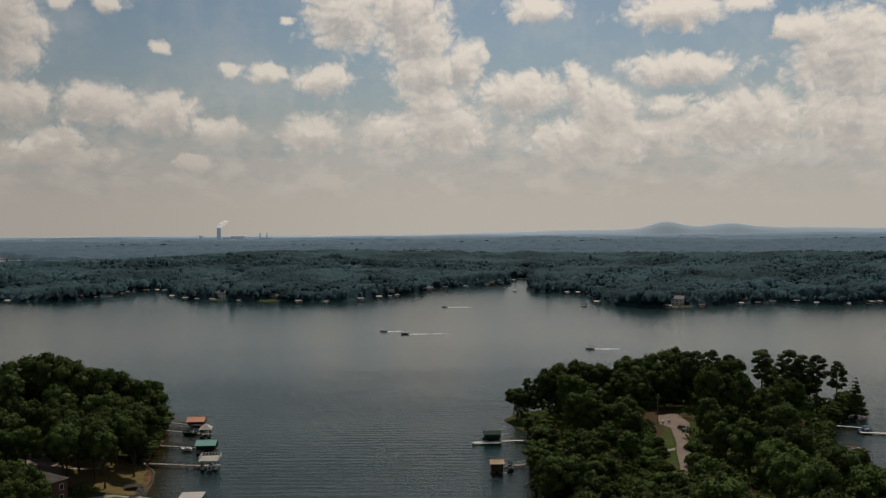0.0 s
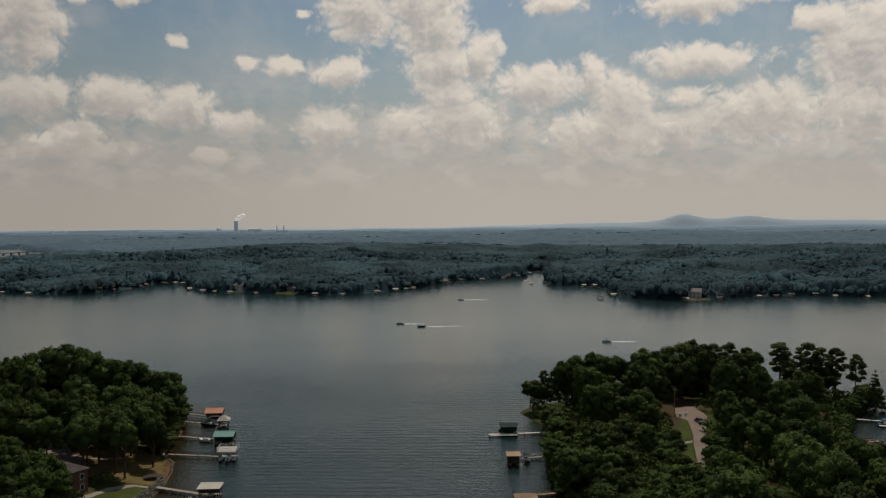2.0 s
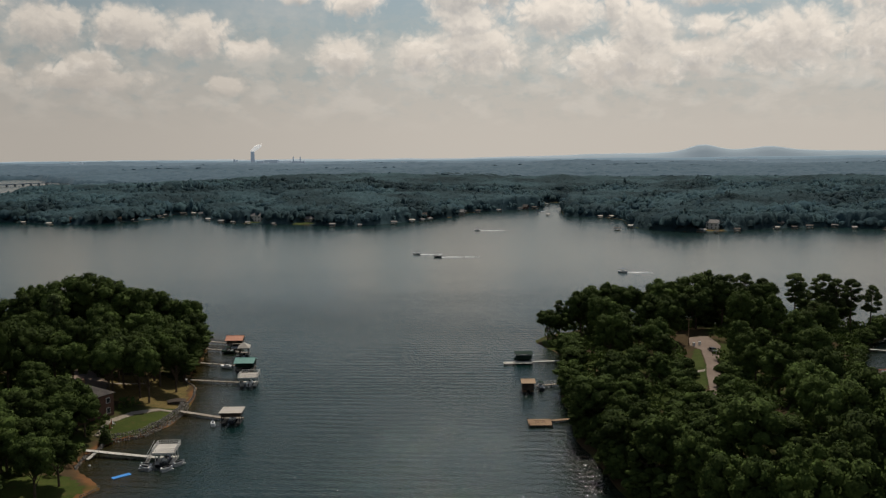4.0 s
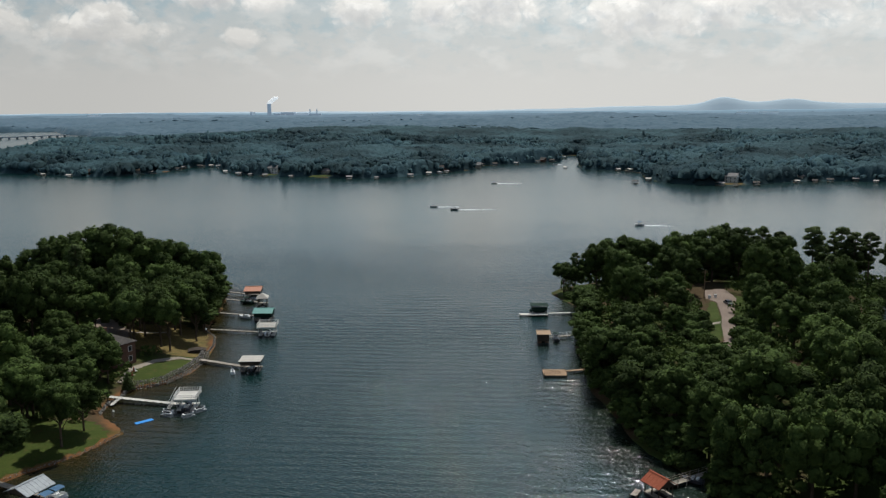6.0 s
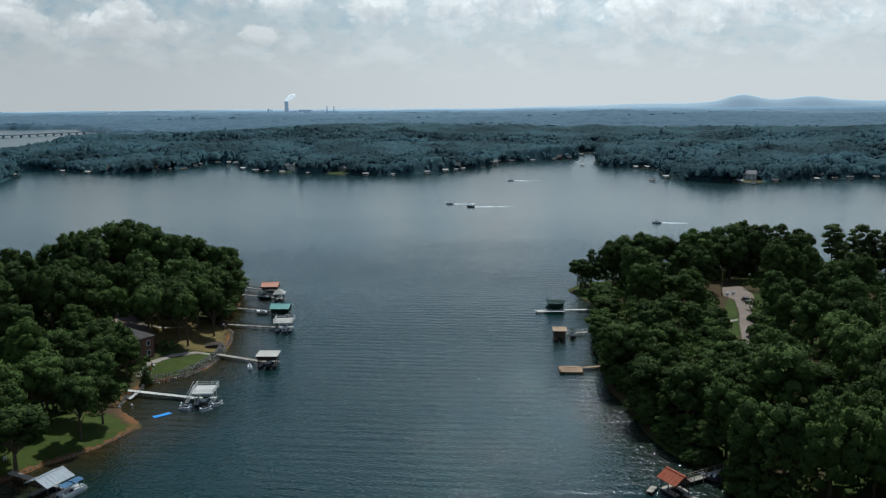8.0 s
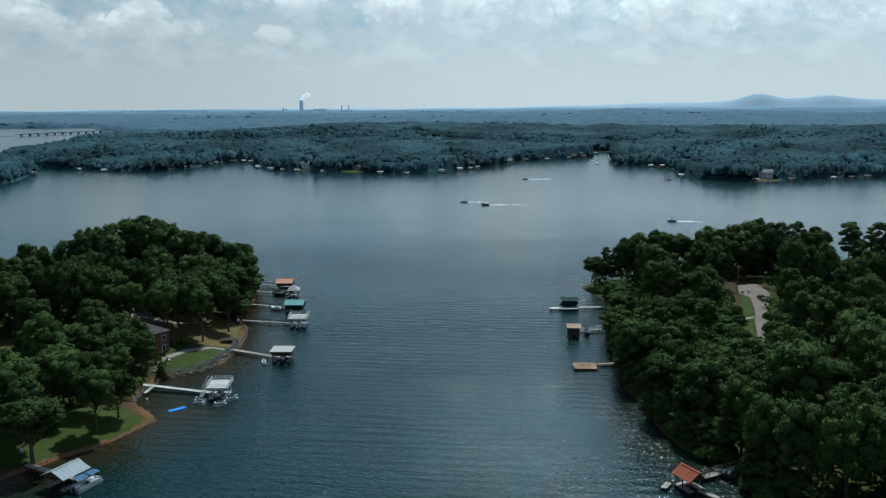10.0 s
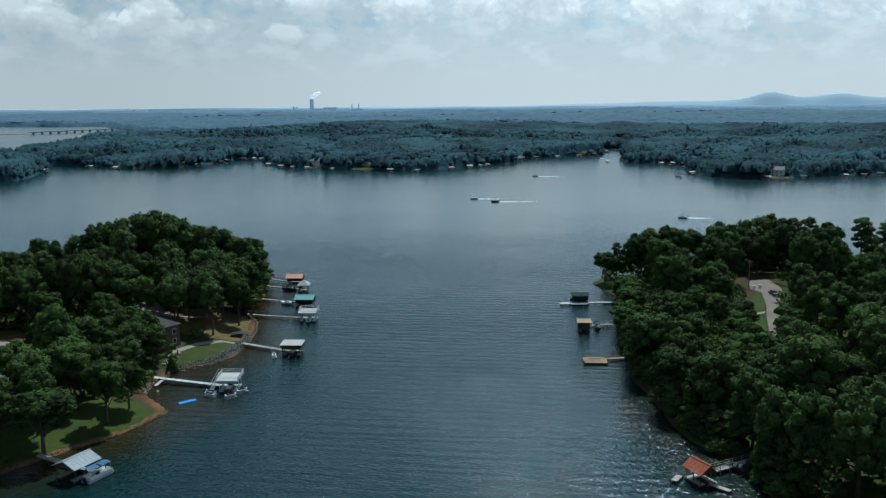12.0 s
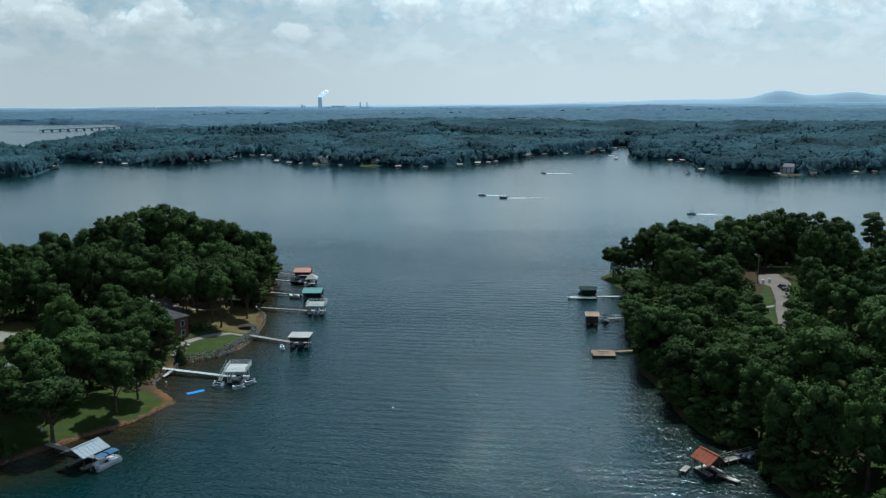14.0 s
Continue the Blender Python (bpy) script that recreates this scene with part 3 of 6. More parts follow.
drape("yard", YARD_POINT, YARD, 0.05, "dry sandy yard with thin grass under trees", "yard")
drape("yard", YARD_BACK, ROAD, 0.07, "pale sandy drive between tree trunks", "driveway", 1.0)
drape("driveway", [(-148, 204), (-141, 199), (-133, 207), (-133, 211), (-142, 210), (-148, 209)], CONCRETE, 0.07, "pale concrete drive among trees", "driveway", 1.0)
drape("yard", [(-148, 210), (-142, 211), (-133, 212), (-134, 220), (-140, 223), (-148, 218)], YARD, 0.05, "bare sandy yard above a drive", "yard", 1.2)
drape("lawn", [(26, 322), (24.5, 334), (29, 338), (36, 330), (36, 318), (31, 314)], LAWN, 0.05, "green grass on a wooded point", "lawn", 1.2)
drape("verge", [(73.4, 290), (75, 288), (73.0, 275), (70.6, 265), (66, 264.4), (69, 277)], LAWN, 0.05, "mown verge beside a road", "lawn", 0.8)
drape("verge", [(63.5, 256), (68.4, 256.4), (65.6, 242), (61, 242)], LAWN, 0.05, "mown verge beside a road", "lawn", 0.8)
drape("road", [(75, 306), (82.4, 306), (83.5, 294), (79.5, 281), (76.4, 270), (73.2, 256), (69.6, 240), (66.5, 227), (62.6, 215), (58.6, 216.5), (62.2, 228), (65.6, 241), (68.6, 256), (71.4, 267), (72.9, 275), (74.8, 287), (73.0, 294)],
      ROAD, 0.10, "pale worn residential road between trees", "road", 0.45)
drape("driveway", [(62, 259), (69.4, 259.6), (70, 262), (62, 261.6)], CONCRETE, 0.13, "short concrete drive joining a road", "driveway", 0.6)
drape("driveway", [(58, 237.5), (65.2, 238), (65.8, 240.4), (58, 240)], CONCRETE, 0.13, "short concrete drive joining a road", "driveway", 0.6)
drape("path", [(-84.6, 237.5), (-85, 239.2), (-91, 240), (-97, 234), (-101, 225), (-100, 216), (-98.4, 216), (-98.8, 224), (-95.4, 232), (-90, 238.3)],
      CONCRETE, 0.09, "curved pale concrete garden path", "path", 0.6, 0.9)
drape("path", [(-104, 262), (-114, 258), (-114, 260), (-104, 264)], CONCRETE, 0.09, "pale concrete garden path", "path", 0.6, 0.9)


# ---- trees ----
def lobe_leaves(r, centres, radii, count, size, squash=0.8, out=1.0, rough=0.42):
    """Leaf clumps, each a bent quad, over the outer skin of a crown's lobes, with the way each one faces."""
    vs, fs, ns, base = [], [], [], 0
    area = radii**2 / (radii**2).sum()
    flat = np.array((1, 1, squash))
    for i, (c, rad, share) in enumerate(zip(centres, radii, area)):
        k = int(count * share)
        d = r.normal(size=(k, 3))
        d /= np.linalg.norm(d, axis=1)[:, None]
        d = d[(d[:, 2] > -0.6)]
        p = c + d * rad * flat * r.uniform(0.86, 1.16, (len(d), 1))
        buried = np.zeros(len(d), bool)
        for j, (c2, r2) in enumerate(zip(centres, radii)):
            if j != i:
                buried |= (((p - c2) / flat) ** 2).sum(1) < (r2 * 0.86) ** 2
        d, p = d[~buried], p[~buried]
        k = len(d)
        nrm = d * out + r.normal(size=(k, 3)) * rough
        nrm /= np.linalg.norm(nrm, axis=1)[:, None]
        u = np.cross(nrm, r.normal(size=(k, 3)))
        u /= np.linalg.norm(u, axis=1)[:, None]
        w = np.cross(nrm, u)
        s = size * r.uniform(0.55, 1.3, (k, 1))
        q = np.stack([p - u * s - w * s * 0.7, p + u * s - w * s * 0.7 - nrm * s * 0.3, p + u * s + w * s * 0.7, p - u * s + w * s * 0.7 - nrm * s * 0.3], 1)
        vs.append(q.reshape(-1, 3))
        ns.append(np.repeat(d * 0.45 + nrm * 0.75, 4, axis=0))
        fs.append(base + np.arange(k * 4).reshape(k, 4))
        base += k * 4
    return np.concatenate(vs), np.concatenate(fs), np.concatenate(ns)


ICO1V, ICO1F = ico(1)
ICO2V, ICO2F = ico(2)


def crown_core(r, centres, radii, squash, shrink=0.84):
    """The dense inner foliage of each lobe."""
    vs, fs, ns, base = [], [], [], 0
    for c, rad in zip(centres, radii):
        sv, sf = (ICO2V, ICO2F) if rad > 1.6 else (ICO1V, ICO1F)
        v = sv * (1 + r.uniform(-0.12, 0.1, (len(sv), 1)))
        vs.append(c + v * rad * shrink * (1, 1, squash))
        ns.append(sv + r.normal(size=sv.shape) * 0.35)
        fs.append(base + sf)
        base += len(v)
    return np.concatenate(vs), np.concatenate(fs), np.concatenate(ns)


def crown_mesh(name, r, centres, radii, count, size, material, squash=0.8, middle=None):
    """Leaves and inner foliage as one mesh, shaded as the billows of a crown."""
    v1, quad, n1 = lobe_leaves(r, centres, radii, count, size, squash)
    v2, tri, n2 = crown_core(r, centres, radii, squash)
    me = bpy.data.meshes.new(name)
    verts = np.concatenate([v1, v2])
    me.vertices.add(len(verts))
    me.vertices.foreach_set("co", verts.astype(np.float32).ravel())
    loops = np.concatenate([quad.ravel(), (tri + len(v1)).ravel()]).astype(np.int32)
    me.loops.add(len(loops))
    me.loops.foreach_set("vertex_index", loops)
    me.polygons.add(len(quad) + len(tri))
    me.polygons.foreach_set("loop_start", np.concatenate([np.arange(len(quad)) * 4, len(quad) * 4 + np.arange(len(tri)) * 3]).astype(np.int32))
    me.polygons.foreach_set("use_smooth", np.full(len(quad) + len(tri), True))
    me.materials.append(material)
    me.update(calc_edges=True)
    face = np.concatenate([n1, n2])
    if middle is not None:
        whole = verts - np.array(middle)
        face = face + 0.45 * whole / np.linalg.norm(whole, axis=1)[:, None]
    face /= np.linalg.norm(face, axis=1)[:, None]
    me.normals_split_custom_set_from_vertices([tuple(v) for v in face.tolist()])
    return me


def broadleaf(seed, spread_=1.0, low=0.2):
    """A broad tree, built at 18 m: a billowing dome of lobes on a forked trunk."""
    r = np.random.RandomState(seed)
    hgt, rad = 18.0, 5.5 * spread_
    z0 = hgt * low
    half = (hgt - z0) / 2
    cs, rs = [], []
    big = 21
    for k in range(big):
        u = 0.9 - 1.62 * (k / (big - 1))       # from the top down
        a = k * 2.39996 + r.uniform(-0.35, 0.35)
        ring = math.sqrt(max(0.0, 1 - u * u))
        rr = r.uniform(1.3, 2.35) * spread_ ** 0.6 * (1.0 if u > -0.3 else 0.85)
        q = (rad - rr * r.uniform(0.75, 1.05)) * ring
        c = np.array((q * math.cos(a), q * math.sin(a), z0 + half + u * (half - rr * 0.6) + r.uniform(-0.5, 0.5)))
        c[2] = min(c[2], hgt - rr * 0.85)
        cs.append(c)
        rs.append(rr)
    for k in range(26):                         # small sprays that break the outline
        i = r.randint(big)
        d = r.normal(size=3) + (cs[i] - np.array((0, 0, z0 + half))) * 0.25
        d[2] += 0.3
        d /= np.linalg.norm(d)
        cs.append(cs[i] + d * rs[i] * 0.8)
        rs.append(r.uniform(0.6, 1.05))
    cs.append(np.array((0, 0, z0 + half * 0.95)))
    rs.append(min(rad * 0.62, half * 0.85))
    cs, rs = np.array(cs), np.array(rs)
    tree = thing("tree", "broad leafy oak with a rounded dark green crown", "tree", group="shore trees")
    g = Geo()
    top = Vector((0, 0, hgt * 0.42))
    g.rod((0, 0, -0.6), (0.1, 0, hgt * 0.2), 0.42, 0.32).rod((0.1, 0, hgt * 0.18), top, 0.33, 0.24)
    for k in range(8):
        g.rod(top * r.uniform(0.55, 1.0), cs[big - 1 - k], 0.15, 0.05, 5)
    part("trunk", g, BARK, tree)
    crown = new("crown", crown_mesh("crown", r, cs, rs, 3800, 0.28, LEAF, 0.9, (0, 0, z0 + half * 0.7)))
    crown.parent = tree
    return tree


def pine_tree(seed):
    """A tall pine: bare trunk, tufted flat-layered crown. Built at 24 m."""
    r = np.random.RandomState(seed)
    hgt = 24.0
    tree = thing("pine_tree", "tall pine with a bare trunk and tufted crown", "tree", group="shore pines")
    g = Geo().rod((0, 0, -0.6), (0.2, 0.1, hgt * 0.5), 0.34, 0.24).rod((0.2, 0.1, hgt * 0.5), (0, 0, hgt * 0.96), 0.24, 0.06)
    cs, rs = [], []
    for k in range(26):
        z = 0.50 + 0.47 * (k / 25)
        reach = 3.9 * math.sin(math.pi * (0.2 + 0.72 * k / 25)) * r.uniform(0.35, 1.0)
        a = k * 2.4 + r.uniform(-0.5, 0.5)
        c = (reach * math.cos(a), reach * math.sin(a), hgt * z + r.uniform(-0.6, 0.6))
        g.rod((0.1, 0, hgt * z - 0.8), c, 0.09, 0.03, 5)
        cs.append(c)
        rs.append(r.uniform(0.9, 1.7))
    cs.append((0, 0, hgt - 1.0))
    rs.append(1.3)
    part("trunk", g, BARK, tree)
    crown = new("crown", crown_mesh("crown", r, np.array(cs), np.array(rs), 1900, 0.34, PINE, 0.72, (0, 0, hgt * 0.6)))
    crown.parent = tree
    return tree


def conifer(seed):
    """A pointed evergreen with drooping tiers. Built at 16 m."""
    r = np.random.RandomState(seed)
    tree = thing("conifer", "pointed dark evergreen with drooping tiers", "tree")
    cs, rs = [], []
    for k in range(11):
        z = 2.0 + 13.0 * k / 10
        reach = 3.6 * (1 - k / 10.6)
        for j in range(5 if k < 8 else 3):
            a = j * math.tau / 5 + k * 0.7 + r.uniform(-0.3, 0.3)
            cs.append((reach * 0.75 * math.cos(a), reach * 0.75 * math.sin(a), z + r.uniform(-0.5, 0.3)))
            rs.append(0.35 + reach * 0.32)
    part("trunk", Geo().rod((0, 0, -0.5), (0, 0, 15.0), 0.28, 0.04), BARK, tree)
    crown = new("crown", crown_mesh("crown", r, np.array(cs), np.array(rs), 1500, 0.32, PINE, 0.55, (0, 0, 6)))
    crown.parent = tree
    return tree


def shrub(seed):
    """A low rounded bush of several stems. Built at 5 m."""
    r = np.random.RandomState(seed)
    bush = thing("shrub", "low rounded green shrub under taller trees", "shrub", group="shore shrubs")
    cs = [np.array((2.0 * math.cos(k * 2.4) * math.sqrt(k / 8), 2.0 * math.sin(k * 2.4) * math.sqrt(k / 8), 3.3 - 1.9 * k / 8 + r.uniform(-0.3, 0.3))) for k in range(9)]
    rs = [r.uniform(1.1, 1.6) for _ in cs]
    g = Geo()
    for k in range(4):
        g.rod((0.15 * k, 0, -0.4), cs[k * 2], 0.08, 0.03, 5)
    part("stems", g, BARK, bush)
    crown = new("crown", crown_mesh("crown", r, np.array(cs), np.array(rs), 900, 0.3, LEAF, 0.9, (0, 0, 1.0)))
    crown.parent = bush
    return bush


rt = random.Random(11)
SHRUBS = [shrub(s) for s in (41, 42, 43)]
OAKS = [broadleaf(s, sp, lo) for s, sp, lo in ((1, 1.0, 0.2), (2, 1.12, 0.16), (3, 0.88, 0.24), (4, 1.22, 0.2), (5, 0.95, 0.12), (6, 1.05, 0.26), (7, 1.15, 0.18))]
TALL_OAKS = [broadleaf(s, sp, lo) for s, sp, lo in ((12, 0.95, 0.44), (13, 1.05, 0.40), (14, 0.9, 0.48))]
PINES = [pine_tree(s) for s in (21, 22, 23)]
CONIFER = conifer(31)
taken = []          # x, y, radius of all that stands
used = {}


def plant(kind, x, y, top, width=1.0):
    """Sets a tree of that kind with its top at a height over the lake."""
    stock = {"oak": OAKS, "tall": TALL_OAKS, "pine": PINES, "conifer": [CONIFER], "shrub": SHRUBS}[kind]
    made = {"oak": 18.0, "tall": 18.0, "pine": 24.0, "conifer": 16.0, "shrub": 5.0}[kind]
    z = zed(x, y)
    k = max(top - z, 2.0) / made
    w = k ** 0.6 * width * 1.1
    src = rt.choice(stock)
    m = Matrix.LocRotScale((x, y, z - 0.05), Euler((0, 0, rt.uniform(0, math.tau))), (w, w, k))
    taken.append((x, y, 5.0 * w))
    if src.name not in used:
        used[src.name] = True
        src.matrix_basis = m
        return src
    c = copy_thing(src, Matrix.LocRotScale(m.translation, m.to_quaternion(), None))
    c.scale = (w, w, k)
    return c


# skyline and shore trees that stand out: kind, x, y, height of the top over the lake, breadth
STANDING_LEFT = [("oak", -181, 273, 18, 1.0), ("oak", -177, 282, 20, 1.0), ("oak", -174, 293, 18, 0.9), ("oak", -176, 317, 20, 0.9),
    ("oak", -168, 319, 25, 1.0), ("oak", -156, 307, 26, 1.1), ("oak", -149, 306, 30, 1.1), ("oak", -139, 306, 31, 1.15),
    ("oak", -130, 305, 29, 1.1), ("oak", -122, 308, 26, 1.05), ("oak", -116, 309, 24, 1.0), ("oak", -110, 312, 21, 0.95),
    ("oak", -104.5, 309, 21, 1.0), ("oak", -103, 303, 17, 1.0), ("oak", -101, 292, 15, 1.0)]
STANDING_RIGHT = [("tall", 28, 334, 12.5, 1.0), ("oak", 33, 339, 11, 0.9), ("pine", 33, 341, 15.5, 0.75), ("oak", 39, 344, 16, 0.95), ("oak", 46, 346, 20, 1.05), ("oak", 54, 348, 21, 1.1),
    ("oak", 62, 347, 20, 1.0), ("pine", 69, 345, 20, 0.9), ("oak", 77, 339, 22, 1.0), ("oak", 85, 341, 26, 1.15), ("oak", 93, 344, 26, 1.15),
    ("pine", 100, 343, 25.5, 1.0), ("pine", 107, 346, 25.5, 0.9), ("pine", 114, 346, 23.5, 1.0), ("pine", 127, 346, 25.5, 1.1),
    ("pine", 137, 345, 25.5, 1.1), ("pine", 141, 341, 24, 1.0), ("pine", 148, 344, 23.5, 1.0), ("pine", 155, 342, 21, 0.9),
    ("conifer", 161, 339, 16, 1.0)]
for kind, x, y, top, w in STANDING_LEFT + STANDING_RIGHT:
    plant(kind, x, y, top, w)
# single trees on the lawns and yards
for kind, x, y, top, w in [("tall", -98.4, 156, 14.5, 1.35), ("tall", -104.5, 178, 18, 1.0), ("tall", -93.2, 172.6, 15.5, 0.8), ("tall", -92.4, 181.5, 12.5, 0.85), ("tall", -109, 170, 18, 0.95), ("oak", -112, 157, 18, 1.0), ("oak", -106, 147, 7, 0.9), ("oak", -110, 142, 8, 0.9),
        ("conifer", -95.2, 212.5, 5.6, 0.8), ("tall", -102, 253, 19, 0.75), ("tall", -104, 258, 20, 0.8), ("tall", -96, 269, 15, 0.65), ("tall", -96, 276, 17, 0.9),
        ("tall", -109, 250, 20, 0.8), ("tall", -112, 262, 20, 0.8), ("tall", -128, 268, 22, 0.8), ("tall", -121, 272, 22, 0.8), ("tall", -104, 208, 15, 1.0),
        ("oak", -108, 213, 17.5, 1.0), ("oak", -108.5, 218.5, 16.5, 0.9), ("oak", 84, 268, 18, 0.9), ("oak", 55, 257, 14, 0.9), ("oak", 60, 277, 16, 0.9), ("oak", 61, 291, 18, 0.9), ("oak", 86, 282, 19, 0.9), ("oak", 82, 252, 18, 0.9), ("oak", 50, 150.5, 20, 0.8), ("oak", 57, 147, 21, 0.85), ("oak", 65, 148, 21, 0.85), ("oak", 73, 146, 21, 0.9), ("oak", 60, 156, 21, 0.85), ("oak", 69, 157, 21, 0.9), ("oak", 47, 159, 18, 0.75), ("oak", 45, 171, 18, 0.8), ("oak", 40, 183, 18, 0.8), ("oak", 38, 195, 17, 0.8), ("tall", -99.5, 247, 19, 0.85), ("tall", -95.5, 243.5, 18, 0.8), ("tall", -107, 243, 20, 0.9), ("tall", -108, 256, 20, 0.9), ("tall", -116, 262, 21, 0.9), ("tall", -92.5, 258, 16, 0.8), ("tall", -99, 262, 19, 0.85), ("oak", -107, 187, 16, 0.95), ("tall", -99, 184, 16, 0.95), ("oak", -101.5, 214.5, 13, 0.85), ("oak", -105, 217.5, 15.5, 0.9), ("oak", -116, 219, 18, 1.0), ("oak", -121, 228, 18, 1.0), ("tall", -101, 199, 13, 0.9), ("oak", -111, 203, 17, 1.0),
        ("tall", -108, 186, 17, 0.9), ("tall", -116, 176, 18, 0.9), ("tall", -104, 164, 16, 0.8), ("tall", -103, 268, 20, 0.8), ("tall", -101, 283, 18, 0.9)]:
    plant(kind, x, y, top, w)

CLEAR = [LAWN_NEAR, LAWN_GREEN, YARD_POINT, YARD_BACK]
OPEN = [(-91, 238, 7.5), (-97, 230, 7), (-109, 227, 9.5), (-113, 236, 8), (-136, 200, 9), (-131, 193, 7), (-127, 187, 6), (-170, 300, 9), (-163, 289, 6), (-120, 184, 8), (-140, 212, 8), (-133, 203, 8), (-119, 255, 8), (79, 309, 9), (73.5, 294, 5.5), (78.5, 300, 6.0), (79, 290, 5.5), (76, 278, 5), (74, 266, 5),
    (71, 255, 5.5), (68.5, 246, 5), (66, 236, 5), (71.5, 284, 4), (69.5, 272, 5), (66, 260, 4.5), (64, 249, 4), (117, 340, 5), (31, 325, 6), (120, 352, 6),
    (120, 330, 6)]


# young trees only, beside the road
LOW_TREES = [(72, 274, 8), (70, 264, 10), (68, 252, 11), (67, 238, 11), (65, 226, 12), (62, 214, 12)]


def free(x, y, gap):
    if any(math.hypot(x - a, y - b) < c for a, b, c in OPEN):
        return False
    if any(math.hypot(x - a, y - b) < gap for a, b, c in taken):
        return False
    return all(depth_at(x, y, p) < 1.5 for p in CLEAR)


def wood(poly, box, tries, gap, tops, margin, edge_top, broad):
    x0, x1, y0, y1 = box
    for _ in range(tries):
        x, y = rt.uniform(x0, x1), rt.uniform(y0, y1)
        if not -0.66 * y - 16 < x < 0.52 * y + 16:
            continue
        d = depth_at(x, y, poly)
        if d < margin or not free(x, y, gap * rt.uniform(0.85, 1.2)):
            continue
        over = rt.uniform(*tops) - (3.0 * (1 - min(d / 14, 1)))
        if any(math.hypot(x - a, y - b) < c for a, b, c in LOW_TREES):
            continue
        plant("pine" if rt.random() < 0.05 else "oak", x, y, zed(x, y) + max(over, edge_top), broad * rt.uniform(0.82, 1.15))


# low growth along the banks, leaning over the water
def bank_growth(line, inset, gap, tops, kind="oak"):
    for (ax, ay), (bx, by) in zip(line, line[1:]):
        n = math.hypot(bx - ax, by - ay)
        for k in range(max(1, int(n / gap))):
            f = (k + rt.uniform(0.2, 0.8)) / max(1, int(n / gap))
            q = inset * rt.uniform(0.6, 1.4)
            x, y = ax + (bx - ax) * f + (by - ay) / n * q, ay + (by - ay) * f - (bx - ax) / n * q
            if not any(math.hypot(x - a, y - c) < 2.6 for a, c in BARE):
                plant(kind, x, y, zed(x, y) + rt.uniform(*tops), rt.uniform(0.9, 1.25))


BARE = [(31, 301), (29, 270), (27.5, 234), (44, 165), (30, 322), (26, 328), (25, 333)]
bank_growth(RIGHT_LAND[3:7], 6.8, 8.0, (14.5, 18.5))
bank_growth(RIGHT_LAND[:7], 4.0, 5.0, (5.0, 9.0))
bank_growth(RIGHT_LAND[6:13], 2.8, 4.6, (5.5, 10.5))
bank_growth(RIGHT_LAND[:13], 2.4, 3.6, (2.4, 4.2), "shrub")
bank_growth(RIGHT_LAND[18:21], 1.6, 5.5, (4.5, 7.5))
bank_growth(RIGHT_LAND[20:26], 1.6, 4.0, (2.4, 4.4), "shrub")
bank_growth(LEFT_LAND[17:22], -1.8, 4.5, (4.0, 7.0))
bank_growth([(-120, 128), (-104, 144)], -2.0, 4.5, (4.0, 7.0))


# shrubs and low crowns close round the road's end
for k in range(420):
    x, y = rt.uniform(50, 84), rt.uniform(202, 268)
    if any(math.hypot(x - a, y - b) < c for a, b, c in LOW_TREES) and free(x, y, 4.3):
        plant("shrub", x, y, zed(x, y) + rt.uniform(2.6, 4.6), rt.uniform(0.95, 1.25))
wood(LEFT_LAND, (-230, -84, 120, 344), 6000, 9.4, (12, 20.5), 4.5, 9, 0.86)
wood(RIGHT_LAND, (24, 175, 100, 368), 6000, 10.6, (8, 19.5), 6.0, 8, 1.0)


# undergrowth fills the gaps between the trunks
def undergrowth():
    r = np.random.RandomState(51)
    vs, fs, base = [], [], 0
    for poly, (x0, x1, y0, y1) in ((RIGHT_LAND, (24, 172, 100, 368)), (LEFT_LAND, (-225, -98, 120, 344))):
        for x in np.arange(x0, x1, 6.0):
            for y in np.arange(y0, y1, 6.0):
                px, py = x + r.uniform(-2.5, 2.5), y + r.uniform(-2.5, 2.5)
                d = depth_at(px, py, poly)
                if d < 2.0 or not free(px, py, 2.2):
                    continue
                z, tall = zed(px, py), r.uniform(2.0, 5.0) * (1 if x > 0 else 0.7)
                k = 5
                cs = np.column_stack([px + r.uniform(-2, 2, k), py + r.uniform(-2, 2, k), z + tall * r.uniform(0.35, 0.8, k)])
                v, f, _ = lobe_leaves(r, cs, r.uniform(1.1, 1.9, k), 150, 0.42)
                vs.append(v)
                fs.append(f + base)
                base += len(v)
    me = mesh_from_arrays("undergrowth", np.concatenate(vs), np.concatenate(fs), LEAF, False)
    return tagged(new("undergrowth", me), "dense dark shrubs filling the woods between trunks", "shrubs", kind="stuff")


undergrowth()


